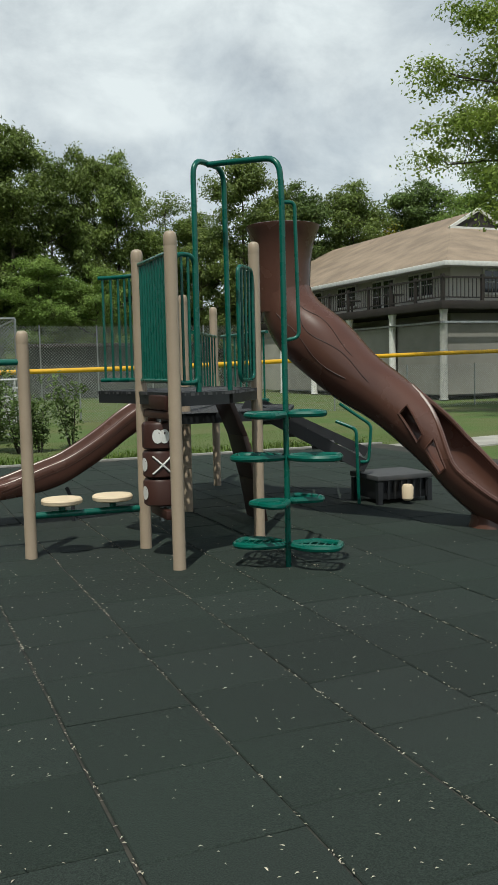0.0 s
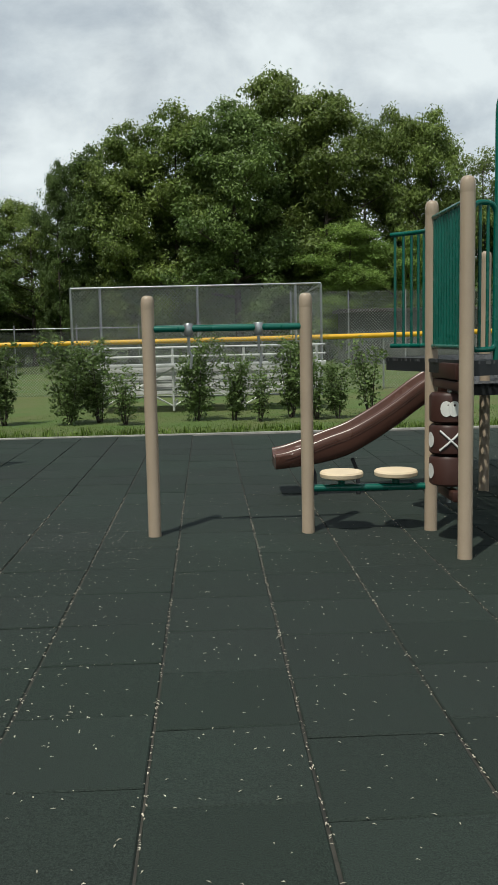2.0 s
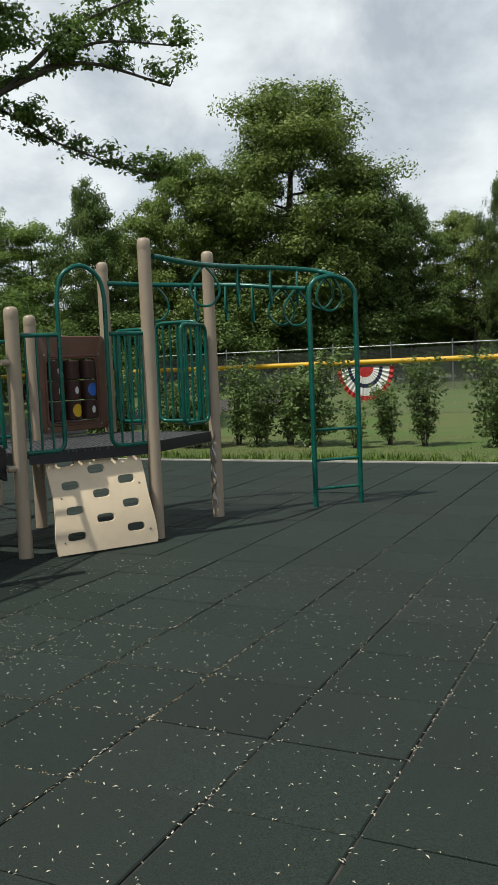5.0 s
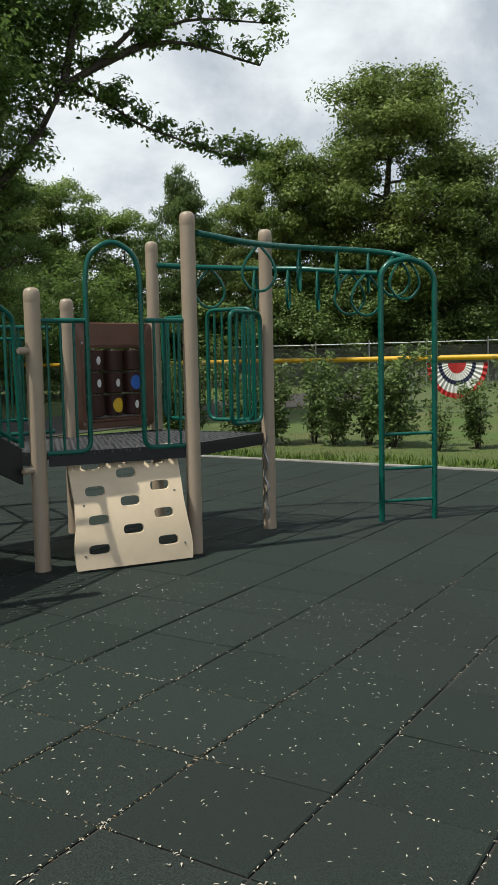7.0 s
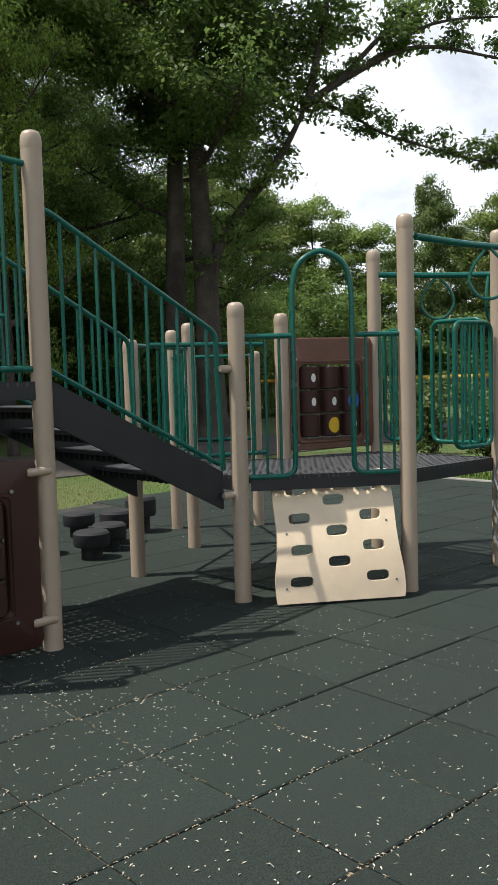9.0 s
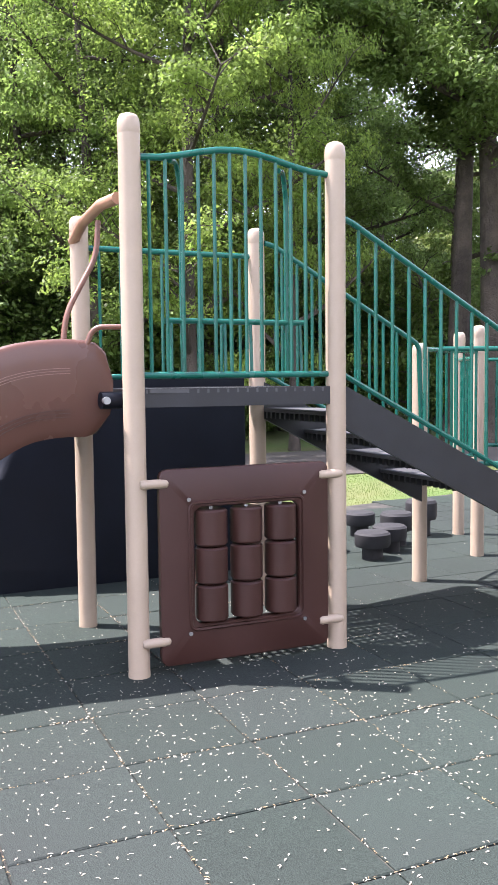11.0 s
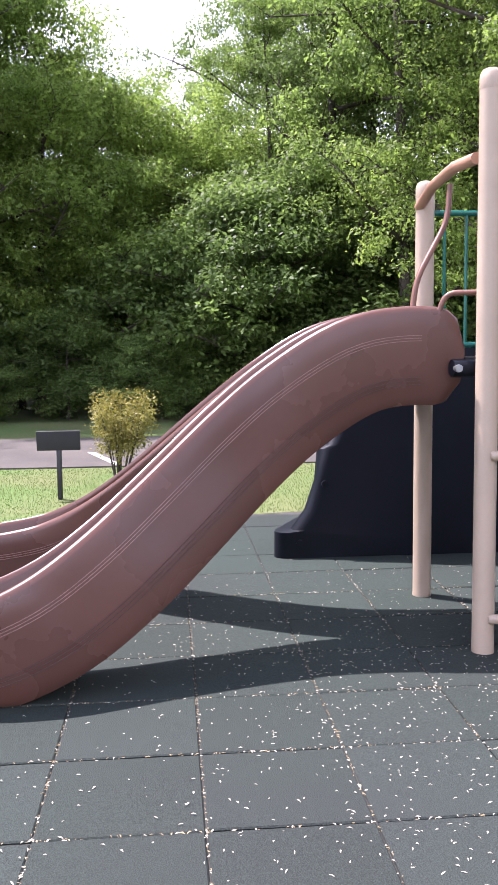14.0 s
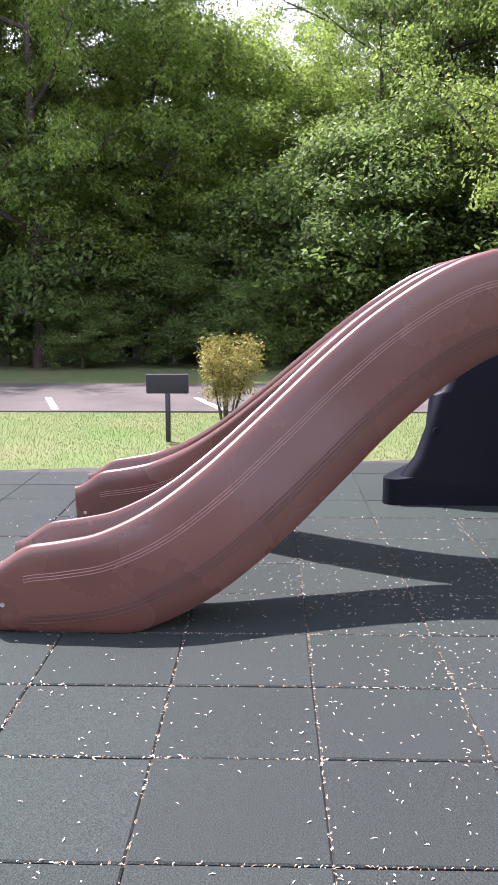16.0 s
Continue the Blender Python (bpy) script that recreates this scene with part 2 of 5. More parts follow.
def tube(bm, pts, r, seg=8, closed=False, radii=None):
    pts = [Vector(p) for p in pts]
    rings, side = [], None
    for i, p in enumerate(pts):
        a = pts[i - 1] if (i or closed) else p
        b = pts[(i + 1) % len(pts)] if (i < len(pts) - 1 or closed) else p
        d = (b - a).normalized()
        if side is None:
            side = d.orthogonal().normalized()
        side = (side - d * side.dot(d)).normalized()
        up = d.cross(side)
        rr = radii[i] if radii else r
        rings.append([bm.verts.new(p + (side * math.cos(2 * math.pi * k / seg) + up * math.sin(2 * math.pi * k / seg)) * rr) for k in range(seg)])
    pairs = list(zip(rings, rings[1:])) + ([(rings[-1], rings[0])] if closed else [])
    for A, B in pairs:
        for k in range(seg):
            bm.faces.new((A[k], A[(k + 1) % seg], B[(k + 1) % seg], B[k]))
    if not closed:
        bm.faces.new(rings[0][::-1])
        bm.faces.new(rings[-1])
    return bm


def box(bm, lo, hi, bevel=0.0, m=None):
    lo, hi = Vector(lo), Vector(hi)
    g = bmesh.ops.create_cube(bm, size=1.0)["verts"]
    for v in g:
        v.co = Vector((lo[i] + (v.co[i] + 0.5) * (hi[i] - lo[i]) for i in range(3)))
    if bevel:
        e = list({e for v in g for e in v.link_edges})
        r = bmesh.ops.bevel(bm, geom=e, offset=bevel, segments=2, affect="EDGES", profile=0.5)
        g = r["verts"]
    if m:
        bmesh.ops.transform(bm, matrix=m, verts=list(g))
    return bm


def lathe(bm, at, profile, seg=16):
    """Turns (radius, height) pairs about the upright through at."""
    at = Vector(at)
    rings = []
    for r, z in profile:
        rings.append([bm.verts.new(at + Vector((r * math.cos(2 * math.pi * k / seg), r * math.sin(2 * math.pi * k / seg), z))) for k in range(seg)])
    for A, B in zip(rings, rings[1:]):
        for k in range(seg):
            bm.faces.new((A[k], A[(k + 1) % seg], B[(k + 1) % seg], B[k]))
    bm.faces.new(rings[0][::-1])
    bm.faces.new(rings[-1])
    return bm


def prism(bm, poly, z0, z1):
    """A slab over a polygon of (x, y)."""
    a = [bm.verts.new((x, y, z0)) for x, y in poly]
    b = [bm.verts.new((x, y, z1)) for x, y in poly]
    bm.faces.new(a[::-1])
    bm.faces.new(b)
    n = len(poly)
    for i in range(n):
        bm.faces.new((a[i], a[(i + 1) % n], b[(i + 1) % n], b[i]))
    return bm


B = bmesh.new


def ease(x):
    x = min(1.0, max(0.0, x))
    return x * x * (3 - 2 * x)


# ---- ground, mat, lawn, road ----
def sheet(name, x0, y0, x1, y1, z, mat, nx, ny, wave, label, category):
    bm = B()
    g = [[bm.verts.new((x0 + (x1 - x0) * i / nx, y0 + (y1 - y0) * j / ny, z + wave * noise.noise((i * 1.7, j * 1.3, 0)))) for j in range(ny + 1)] for i in range(nx + 1)]
    for i in range(nx):
        for j in range(ny):
            bm.faces.new((g[i][j], g[i + 1][j], g[i + 1][j + 1], g[i][j + 1]))
    ob = new(name, finish(name, bm, mat))
    return tagged(ob, label, category, kind="structure")


sheet("ground", -900, -900, 900, 900, -0.045, GRASSY, 60, 60, 0.0, "mown green lawn with dry patches, out to the horizon", "ground")
MX0, MX1, MY0, MY1 = -10.9, 9.5, -6.1, 14.8
edge_x = lambda y: -8.42 - 0.165 * y
bm = B()
prism(bm, [(edge_x(MY0), MY0), (MX1, MY0), (MX1, MY1), (edge_x(MY1), MY1)], -0.06, -0.012)
rubber_mat = tagged(new("pavement", finish("pavement", bm, JOINT)), "dark rubber safety tiles with dirty joints and fallen petals", "rubber tiles", kind="structure")
OFFSET[rubber_mat.name] = Vector((0, 0, 0))
bm = B()
box(bm, (edge_x(MY1), MY1, -0.05), (MX1, MY1 + 0.1, 0.02), 0.01)
tagged(new("kerb", finish("kerb", bm, CURB)), "low pale edging between rubber tiles and grass", "kerb", kind="structure")
bm = B()
prism(bm, [(9.5, 13.2), (30, 16.6), (30, 18.2), (9.5, 14.6)], -0.05, -0.015)
tagged(new("path", finish("path", bm, CONCRETE)), "pale concrete footpath across the grass", "path", kind="structure")
bm = B()
prism(bm, [(-18.6, -30), (-13.6, -30), (-13.6, 40), (-18.6, 40)], -0.05, -0.02)
tagged(new("road", finish("road", bm, ASPHALT)), "sunlit grey asphalt parking road beside the lawn", "road", kind="structure")
for k in range(6):
    bm = B()
    y = -6.5 + k * 2.7
    prism(bm, [(-15.6, y - 0.06), (-13.8, y + 0.5), (-13.8, y + 0.62), (-15.6, y + 0.06)], -0.02, -0.015)
    tagged(new("parking_line", finish("parking_line", bm, PAINTLINE)), "white painted parking bay line on asphalt", "road marking", "parking bay lines", "structure")


# ---- trees ----
def ball(rng, count):
    """Points in a ball, thicker towards its rim."""
    d = rng.normal(0, 1, (count, 3))
    return d / np.linalg.norm(d, axis=1)[:, None] * 1.75 * rng.uniform(0, 1, (count, 1)) ** 0.5


def leaf_mesh(name, centres, spread, count, size, mat, rng, flat=0.75, up=0.6):
    """Many small kite-shaped leaves in uneven clumps."""
    c = np.asarray(centres)
    w = rng.uniform(0.5, 1.5, len(c)) * np.asarray(spread) ** 1.4
    pick = rng.choice(len(c), count, p=w / w.sum())
    d = ball(rng, count)
    d[:, 2] = np.where(d[:, 2] < -0.5, -d[:, 2] * 0.6, d[:, 2])
    p = c[pick] + d * (np.asarray(spread)[pick] * np.where(rng.uniform(0, 1, count) < 0.12, 1.3, 1.0))[:, None] * (1, 1, flat)
    n = rng.normal(0, 0.55, (count, 3)) + d * 0.55 + (0, 0, up)
    n /= np.linalg.norm(n, axis=1)[:, None]
    a = np.cross(n, rng.normal(0, 1, (count, 3)))
    a /= np.linalg.norm(a, axis=1)[:, None] + 1e-9
    b = np.cross(n, a)
    s = size * rng.uniform(0.6, 1.35, (count, 1))
    v = np.stack([p - a * s, p + b * s * 0.5 + n * s * 0.15, p + a * s, p - b * s * 0.5 + n * s * 0.15], 1).reshape(-1, 3)
    me = bpy.data.meshes.new(name)
    me.vertices.add(count * 4)
    me.vertices.foreach_set("co", v.astype(np.float32).ravel())
    me.loops.add(count * 4)
    me.loops.foreach_set("vertex_index", np.arange(count * 4, dtype=np.int32))
    me.polygons.add(count)
    me.polygons.foreach_set("loop_start", np.arange(0, count * 4, 4, dtype=np.int32))
    me.update(calc_edges=True)
    me.materials.append(mat)
    return me


def make_tree(at, height, spread, mat, leaves, size, seed, label, bare=0.35, trunk=0.32, clump=0.55, limbs=11, extra=(), top=1.0, low=0.22, fill=5):
    """A tapered trunk, limbs with side branches, and a crown of leaf clumps at their ends."""
    rng = np.random.default_rng(seed)
    t = thing("tree", at, label, "tree")
    bm = B()
    lean = rng.normal(0, 0.03 * height, 2)
    spine = [Vector((lean[0] * (s ** 1.5), lean[1] * (s ** 1.5), height * 0.86 * s)) for s in (0, 0.05, 0.2, 0.4, 0.6, 0.8, 1)]
    tube(bm, spine, 1, 9, radii=[trunk * k for k in (1.35, 1.0, 0.85, 0.65, 0.45, 0.25, 0.08)])
    centres, wide = [], []
    paths = []
    for k in range(limbs):
        s = bare + (0.97 - bare) * (k + rng.uniform(0, 0.8)) / limbs
        base = spine[0].lerp(spine[-1], s)
        base.x, base.y = lean[0] * s ** 1.5, lean[1] * s ** 1.5
        a = k * 2.4 + rng.uniform(-0.5, 0.5)
        f = (s - bare) / (1 - bare)
        reach = spread * (0.55 + 0.45 * math.sin(math.pi * min(1, f * 0.9 + 0.15))) * rng.uniform(0.7, 1.15) * (1.0 if f < 0.75 else 0.6)
        rise = height * rng.uniform(0.04, 0.13) * (1 - 0.7 * f)
        d = Vector((math.cos(a), math.sin(a), 0))
        paths.append(([base, base + d * reach * 0.45 + Vector((0, 0, rise * 0.35)), base + d * reach + Vector((0, 0, rise))], trunk * 0.42 * (1.05 - s)))
    for e in extra:
        paths.append(([Vector((d * 0.63, d * 0.78, z)) for d, z in e[1:]], trunk * e[0]))
    for order, (pts, r) in enumerate(paths):
        thin = 0.55 if order >= limbs else 1.0
        line = spline(pts, 5)
        n = len(line)
        tube(bm, line, 1, 6, radii=[r * (1 - 0.85 * i / n) + 0.008 for i in range(n)])
        for i in range(3, n):
            for q in range(2):
                d = Vector(rng.normal(0, 1, 3))
                d.z = abs(d.z) * 0.5
                tip = line[i] + d.normalized() * spread * rng.uniform(0.15, 0.34) * (0.55 if thin < 1 else 1)
                tube(bm, [line[i], line[i].lerp(tip, 0.5) + Vector((0, 0, 0.03 * spread)), tip], 1, 4, radii=[r * 0.22 * thin + 0.005, r * 0.13 * thin + 0.004, 0.003])
                centres += [tip, line[i].lerp(tip, 0.6)]
                wide += [clump * rng.uniform(0.6, 1.3) * thin, clump * 0.7 * thin]
    lobes = max(8, limbs * fill // 4)
    for k in range(lobes):
        a, f = k * 2.4 + rng.uniform(-0.6, 0.6), (k + rng.uniform(0, 1)) / lobes
        big = spread * rng.uniform(0.17, 0.32) * (1.05 - 0.3 * f)
        z = height * (low + (top - low) * f) - big * 0.6 * f
        r = max(0.0, spread * math.sqrt(max(0.05, 1 - (2 * f - 0.85) ** 2 / 1.42)) * rng.uniform(0.55, 1.05) - big * 0.6)
        mid = Vector((r * math.cos(a) + lean[0] * f, r * math.sin(a) + lean[1] * f, z))
        for q in range(9):
            d = Vector(rng.normal(0, 1, 3)).normalized()
            d.z = d.z * 0.55 + 0.25
            centres.append(mid + d * big * rng.uniform(0.6, 1.05))
            wide.append(clump * rng.uniform(0.45, 1.0))
    OFFSET[t.name] = Vector((0, 0, 0))
    part("trunk", bm, BARK, t)
    OFFSET[t.name] = Vector(at)
    crown = new("crown", leaf_mesh("crown", [tuple(c) for c in centres], wide, leaves, size, mat, rng))
    crown.parent = t
    return t


CX, CY = 0.4, 2.0


def polar(az, dist):
    a = radians(az)
    return CX - dist * math.sin(a), CY + dist * math.cos(a)


# far trees: made at 17 m, copied at other sizes
far_dark = make_tree((*polar(4.8, 62), -0.05), 17, 5.6, LEAF_OAK, 60000, 0.125, 1, "tall dark green oak at the edge of the field", clump=0.62, bare=0.16, low=0.05, top=0.95, fill=15)
far_mid = make_tree((*polar(-8.2, 60), -0.05), 17, 5.0, LEAF_FIELD, 56000, 0.125, 2, "tall mid-green maple at the edge of the field", clump=0.60, bare=0.18, low=0.06, top=0.95, fill=15)
far_light = make_tree((*polar(39.0, 60), -0.05), 17, 5.4, LEAF_PALE, 50000, 0.12, 3, "light green leafy tree at the edge of the field", clump=0.62, bare=0.2, low=0.08, top=0.95, fill=15)
far_thin = make_tree((*polar(-18.3, 64), -0.05), 17, 5.0, LEAF_FIELD, 11000, 0.11, 4, "thin half-bare tree with open branches", clump=0.5, bare=0.25, limbs=17, low=0.3, top=0.95, fill=3)
far_low = make_tree((*polar(1.5, 60), -0.05), 6.5, 4.6, LEAF_OAK, 30000, 0.11, 5, "dark leafy undergrowth at the edge of the field", clump=0.6, bare=0.04, low=0.0, trunk=0.1)
BASE = {"u": far_low, "d": far_dark, "m": far_mid, "l": far_light, "t": far_thin}
TALL = {"u": 6.5, "d": 16.1, "m": 16.1, "l": 16.1, "t": 16.1}
ROUND = {"u": 4.6, "d": 5.8, "m": 5.2, "l": 5.6, "t": 5.2}


def plant(kind, az, dist, top, radius, turn=0.0):
    x, y = polar(az, dist)
    w = radius / ROUND[kind]
    return copy_thing(BASE[kind], pose(x, y, -0.05, 0, 0, turn) @ Matrix.Diagonal((w, w, top / TALL[kind], 1)))


FAR = [
    ("m", -5.0, 63, 20.0, 4.8), ("d", -2.4, 57, 16.9, 5.2), ("m", 1.6, 59, 16.9, 4.6), ("m", 4.6, 60, 15.9, 3.9), ("d", 7.3, 62, 14.9, 3.3), ("d", 9.3, 60, 13.6, 1.8),
    ("m", 12.0, 66, 11.8, 3.8), ("t", 11.0, 62, 11.0, 2.8), ("d", 14.8, 62, 12.6, 3.2), ("d", 17.0, 60, 14.0, 3.4), ("m", 28.6, 57, 14.9, 4.0), ("d", 19.0, 60, 14.5, 4.0), ("d", 26.5, 60, 14.5, 4.5),
    ("m", 31.6, 60, 12.6, 3.0), ("d", 35.2, 54, 12.9, 2.5), ("l", 33.0, 62, 11.5, 3.6), ("l", 42.6, 60, 13.2, 4.2), ("m", 46.5, 58, 13.6, 4.6), ("m", 51, 58, 15, 5.5), ("l", 55, 60, 16, 6), ("d", 59, 52, 17, 6),
    ("l", -9.6, 56, 8.8, 3.4), ("l", -13.0, 56, 8.2, 3.0), ("m", -12.4, 62, 16.9, 3.2), ("t", -10.6, 66, 18.0, 3.6), ("m", -15.1, 62, 16.6, 3.7), ("m", -20.4, 64, 12.8, 3.6), ("m", -23.2, 60, 15.9, 3.9), ("d", -17.6, 66, 12.0, 4.0),
    ("d", -27.2, 66, 15.2, 4.6), ("m", -30.6, 68, 15.4, 4.8), ("d", -34.2, 72, 16.2, 5.6), ("l", -38, 72, 17, 6), ("m", -43, 70, 17, 6), ("d", -47, 72, 18, 7), ("d", -7.0, 64, 15, 5), ("d", 0.0, 64, 14, 5),
    ("u", -18, 62, 5.6, 4.6), ("u", -22, 64, 5.6, 4.6), ("u", -14, 62, 5.6, 4.6), ("u", -28, 66, 6.6, 4.8), ("u", 8, 64, 6.4, 4.6), ("u", 12, 66, 5.6, 4.6), ("u", 31, 56, 5.4, 4.6), ("u", 35, 54, 5.1, 4.6), ("u", 40, 56, 5.4, 4.6),
    ("u", -4, 62, 7.0, 4.6), ("u", -8.5, 62, 7.0, 4.6), ("u", 16, 60, 6.4, 4.6), ("u", 20.5, 58, 6.4, 4.6), ("u", 24.5, 56, 6.4, 4.6), ("u", 28, 56, 5.8, 4.6),
]
for i, entry in enumerate(FAR):
    plant(*entry, 67.0 * i)
far_dark.scale, far_mid.scale, far_light.scale, far_thin.scale = (0.72, 0.72, 0.88), (0.95, 0.95, 1.10), (0.76, 0.76, 0.70), (0.8, 0.8, 0.93)
# broad oak standing free at the field, its crown rounded on top
make_tree((*polar(23.0, 58), -0.05), 21.0, 5.8, LEAF_FIELD, 112000, 0.12, 6, "large round-topped oak standing at the field", clump=0.85, bare=0.2, low=0.14, top=0.94, fill=20, trunk=0.55, limbs=13)

# yellow-green tree behind the building
make_tree((39, 62, 0), 12.5, 5.5, LEAF_YELLOW, 16000, 0.14, 8, "bright yellow-green tree behind the club building", clump=0.9, bare=0.2)
# leafy tree at the building's side, its crown hanging into view
make_tree((20.3, 19.1, 0), 15.5, 5.4, LEAF_BRIGHT, 170000, 0.066, 9, "light green oak beside the fence in full leaf", limbs=16, clump=0.52, bare=0.3, low=0.36, fill=9)
# oak with a long leaning limb over the lawn
make_tree((*polar(48.0, 25), 0), 19, 4.6, LEAF_DARK, 72000, 0.078, 10, "old dark oak with a long limb leaning over the lawn", clump=0.46, bare=0.42, trunk=0.40, limbs=14, low=0.35,
          extra=[(0.50, (0, 3.0), (0.3, 5.2), (1.9, 7.4), (2.8, 9.0)), (0.28, (2.8, 9.0), (3.3, 11.3), (3.8, 14.0)), (0.28, (2.7, 8.9), (4.0, 9.7), (5.8, 10.4), (8.4, 10.0)),
                 (0.11, (2.9, 9.1), (4.0, 8.6), (4.9, 8.1), (7.3, 7.4), (8.0, 7.3)), (0.18, (3.6, 9.5), (5.5, 11.3), (7.8, 12.6)), (0.15, (4.5, 10.0), (6.2, 11.0), (8.8, 11.2))])
make_tree((*polar(50.3, 25.5), 0), 20, 4.6, LEAF_DARK, 50000, 0.085, 11, "tall dark oak with a bare lower trunk", clump=0.5, bare=0.42, trunk=0.34, low=0.42)

# woods behind the road
wood_dark = make_tree((*polar(66, 27), 0), 20, 5.2, LEAF_DARK, 64000, 0.064, 21, "tall dark woodland tree behind the road", clump=0.42, bare=0.12, low=0.04, limbs=16, trunk=0.3)
wood_mid = make_tree((*polar(102, 28), 0), 20, 5.0, LEAF_MID, 58000, 0.064, 22, "leafy green woodland tree behind the road", clump=0.42, bare=0.14, low=0.05, limbs=16, trunk=0.26)
wood_light = make_tree((*polar(66.5, 21.5), 0), 20, 5.0, LEAF_LIGHT, 62000, 0.062, 23, "sunlit light green woodland tree", clump=0.42, bare=0.14, low=0.06, limbs=16, trunk=0.26)
wood_small = make_tree((*polar(86, 30), 0), 10.5, 4.4, LEAF_LIGHT, 56000, 0.056, 24, "smaller light green tree at the wood's edge", clump=0.42, bare=0.12, low=0.06, limbs=14, trunk=0.16)
wood_low = make_tree((*polar(82, 26), 0), 7, 4.2, LEAF_DARK, 26000, 0.085, 25, "dark leafy undergrowth at the wood's edge", clump=0.45, bare=0.05, low=0.0, limbs=12, trunk=0.1)
BASE.update(D=wood_dark, M=wood_mid, L=wood_light, S=wood_small, U=wood_low)
for ob in (wood_dark, wood_mid, wood_light, wood_small, wood_low):
    ob.location.z = -0.05
wood_light.scale = (0.80, 0.80, 0.95)
WOODS = [
    ("D", 61, 31, 21, 1.0), ("M", 72.5, 24.5, 18, 0.8), ("D", 69, 32, 22, 1.0), ("D", 77, 28, 18, 0.75), ("M", 76.5, 34, 21, 0.9), ("M", 81, 29, 14, 0.75), ("D", 79.5, 36, 22, 0.9), ("D", 84.5, 40, 15, 1.0), ("D", 75, 37, 23, 0.9), ("L", 60.0, 22.5, 17, 0.62), 
    ("S", 89.5, 32, 10.5, 1.0), ("S", 96, 28, 11.5, 0.9), ("M", 85, 36, 11, 1.0), ("S", 92.5, 30, 10.5, 1.0), ("M", 91, 38, 11, 1.0), ("L", 97.5, 30, 18, 0.85), ("L", 91.5, 33, 11.5, 1.0), ("L", 94.5, 34, 14, 0.8), ("L", 102.5, 25, 20, 0.75), ("L", 106.5, 27, 19, 0.8), ("M", 107, 29, 22, 0.9), ("L", 111, 27, 20, 0.8),
    ("M", 112, 32, 22, 1.0), ("D", 117, 28, 21, 1.0), ("M", 122, 30, 20, 1.0), ("D", 128, 30, 21, 1.0), ("D", 65, 38, 22, 1.1), ("D", 72, 40, 22, 1.1), ("D", 79, 42, 15, 1.1), ("D", 88, 44, 11, 1.2),
    ("M", 98, 40, 12, 1.1), ("D", 106, 40, 19, 1.1), ("M", 104.5, 33, 20, 0.8), ("D", 60, 40, 20, 1.1), ("D", 56, 44, 18, 1.1), ("D", 51, 30, 18, 0.75), ("D", 47, 35, 10, 0.8), ("U", 53, 30, 6, 1.0), ("U", 43, 44, 6.5, 1.2), ("U", 48, 46, 6.5, 1.2),
    ("U", 78, 27, 8, 1.0), ("U", 82, 26, 7, 1.0), ("U", 91, 28, 5.5, 1.2), ("U", 99, 28, 5.0, 1.3), ("U", 106, 26, 7, 1.0), ("U", 73, 28, 7, 1.0), ("U", 68, 28, 7, 1.0),
    ("U", 84, 42, 7, 1.4), ("U", 92, 42, 7, 1.4), ("U", 100, 42, 7, 1.4), ("U", 108, 42, 7, 1.4), ("U", 116, 42, 7, 1.4), ("U", 96, 36, 6, 1.3), ("U", 104, 36, 6, 1.3), ("U", 88, 36, 6, 1.3), ("U", 76, 42, 7, 1.4), ("U", 66, 44, 7, 1.4),
    ("U", 64, 30, 6, 1.0), ("U", 60, 32, 6, 1.0), ("U", 56, 33, 5, 1.0), ("U", 50, 36, 5, 1.0), ("U", 46, 40, 5.5, 1.0),
]
for i, (k, az, dist, h, wdt) in enumerate(WOODS):
    x, y = polar(az, dist)
    s = h / {"S": 9.6, "U": 7}.get(k, 18)
    copy_thing(BASE[k], pose(x, y, -0.05, 0, 0, 71.0 * i) @ Matrix.Diagonal((s * wdt, s * wdt, s, 1)))

for i in range(11):
    s = 0.42 + 0.12 * math.sin(i * 1.9)
    copy_thing(wood_low, pose(-24.0 + 0.7 * math.sin(i * 2.7), -9.0 + 2.3 * i, -0.05, 0, 0, 53.0 * i) @ Matrix.Diagonal((s, s, s * 0.85, 1)))


# ---- play equipment helpers ----
def post(parent, x, y, h, r=0.063):
    bm = B()
    lathe(bm, (x, y, 0), [(r * 1.02, -0.01), (r * 1.02, 0.02), (r, 0.03), (r, h - 0.11)], 18)
    p = part("post", bm, TAN, parent)
    bm = B()
    lathe(bm, (x, y, h), [(r * 1.0, -0.112), (r * 1.025, -0.106), (r * 1.02, -0.06), (r * 0.96, -0.03), (r * 0.78, -0.01), (r * 0.45, -0.001), (0.004, 0.0)], 18)
    part("post_cap", bm, TAN, p)
    return p


def pipe(parent, name, pts, r=0.021, mat=None, round_by=0.0, seg=9):
    bm = B()
    tube(bm, fillet(pts, round_by) if round_by else pts, r, seg)
    return part(name, bm, mat or GREEN, parent)


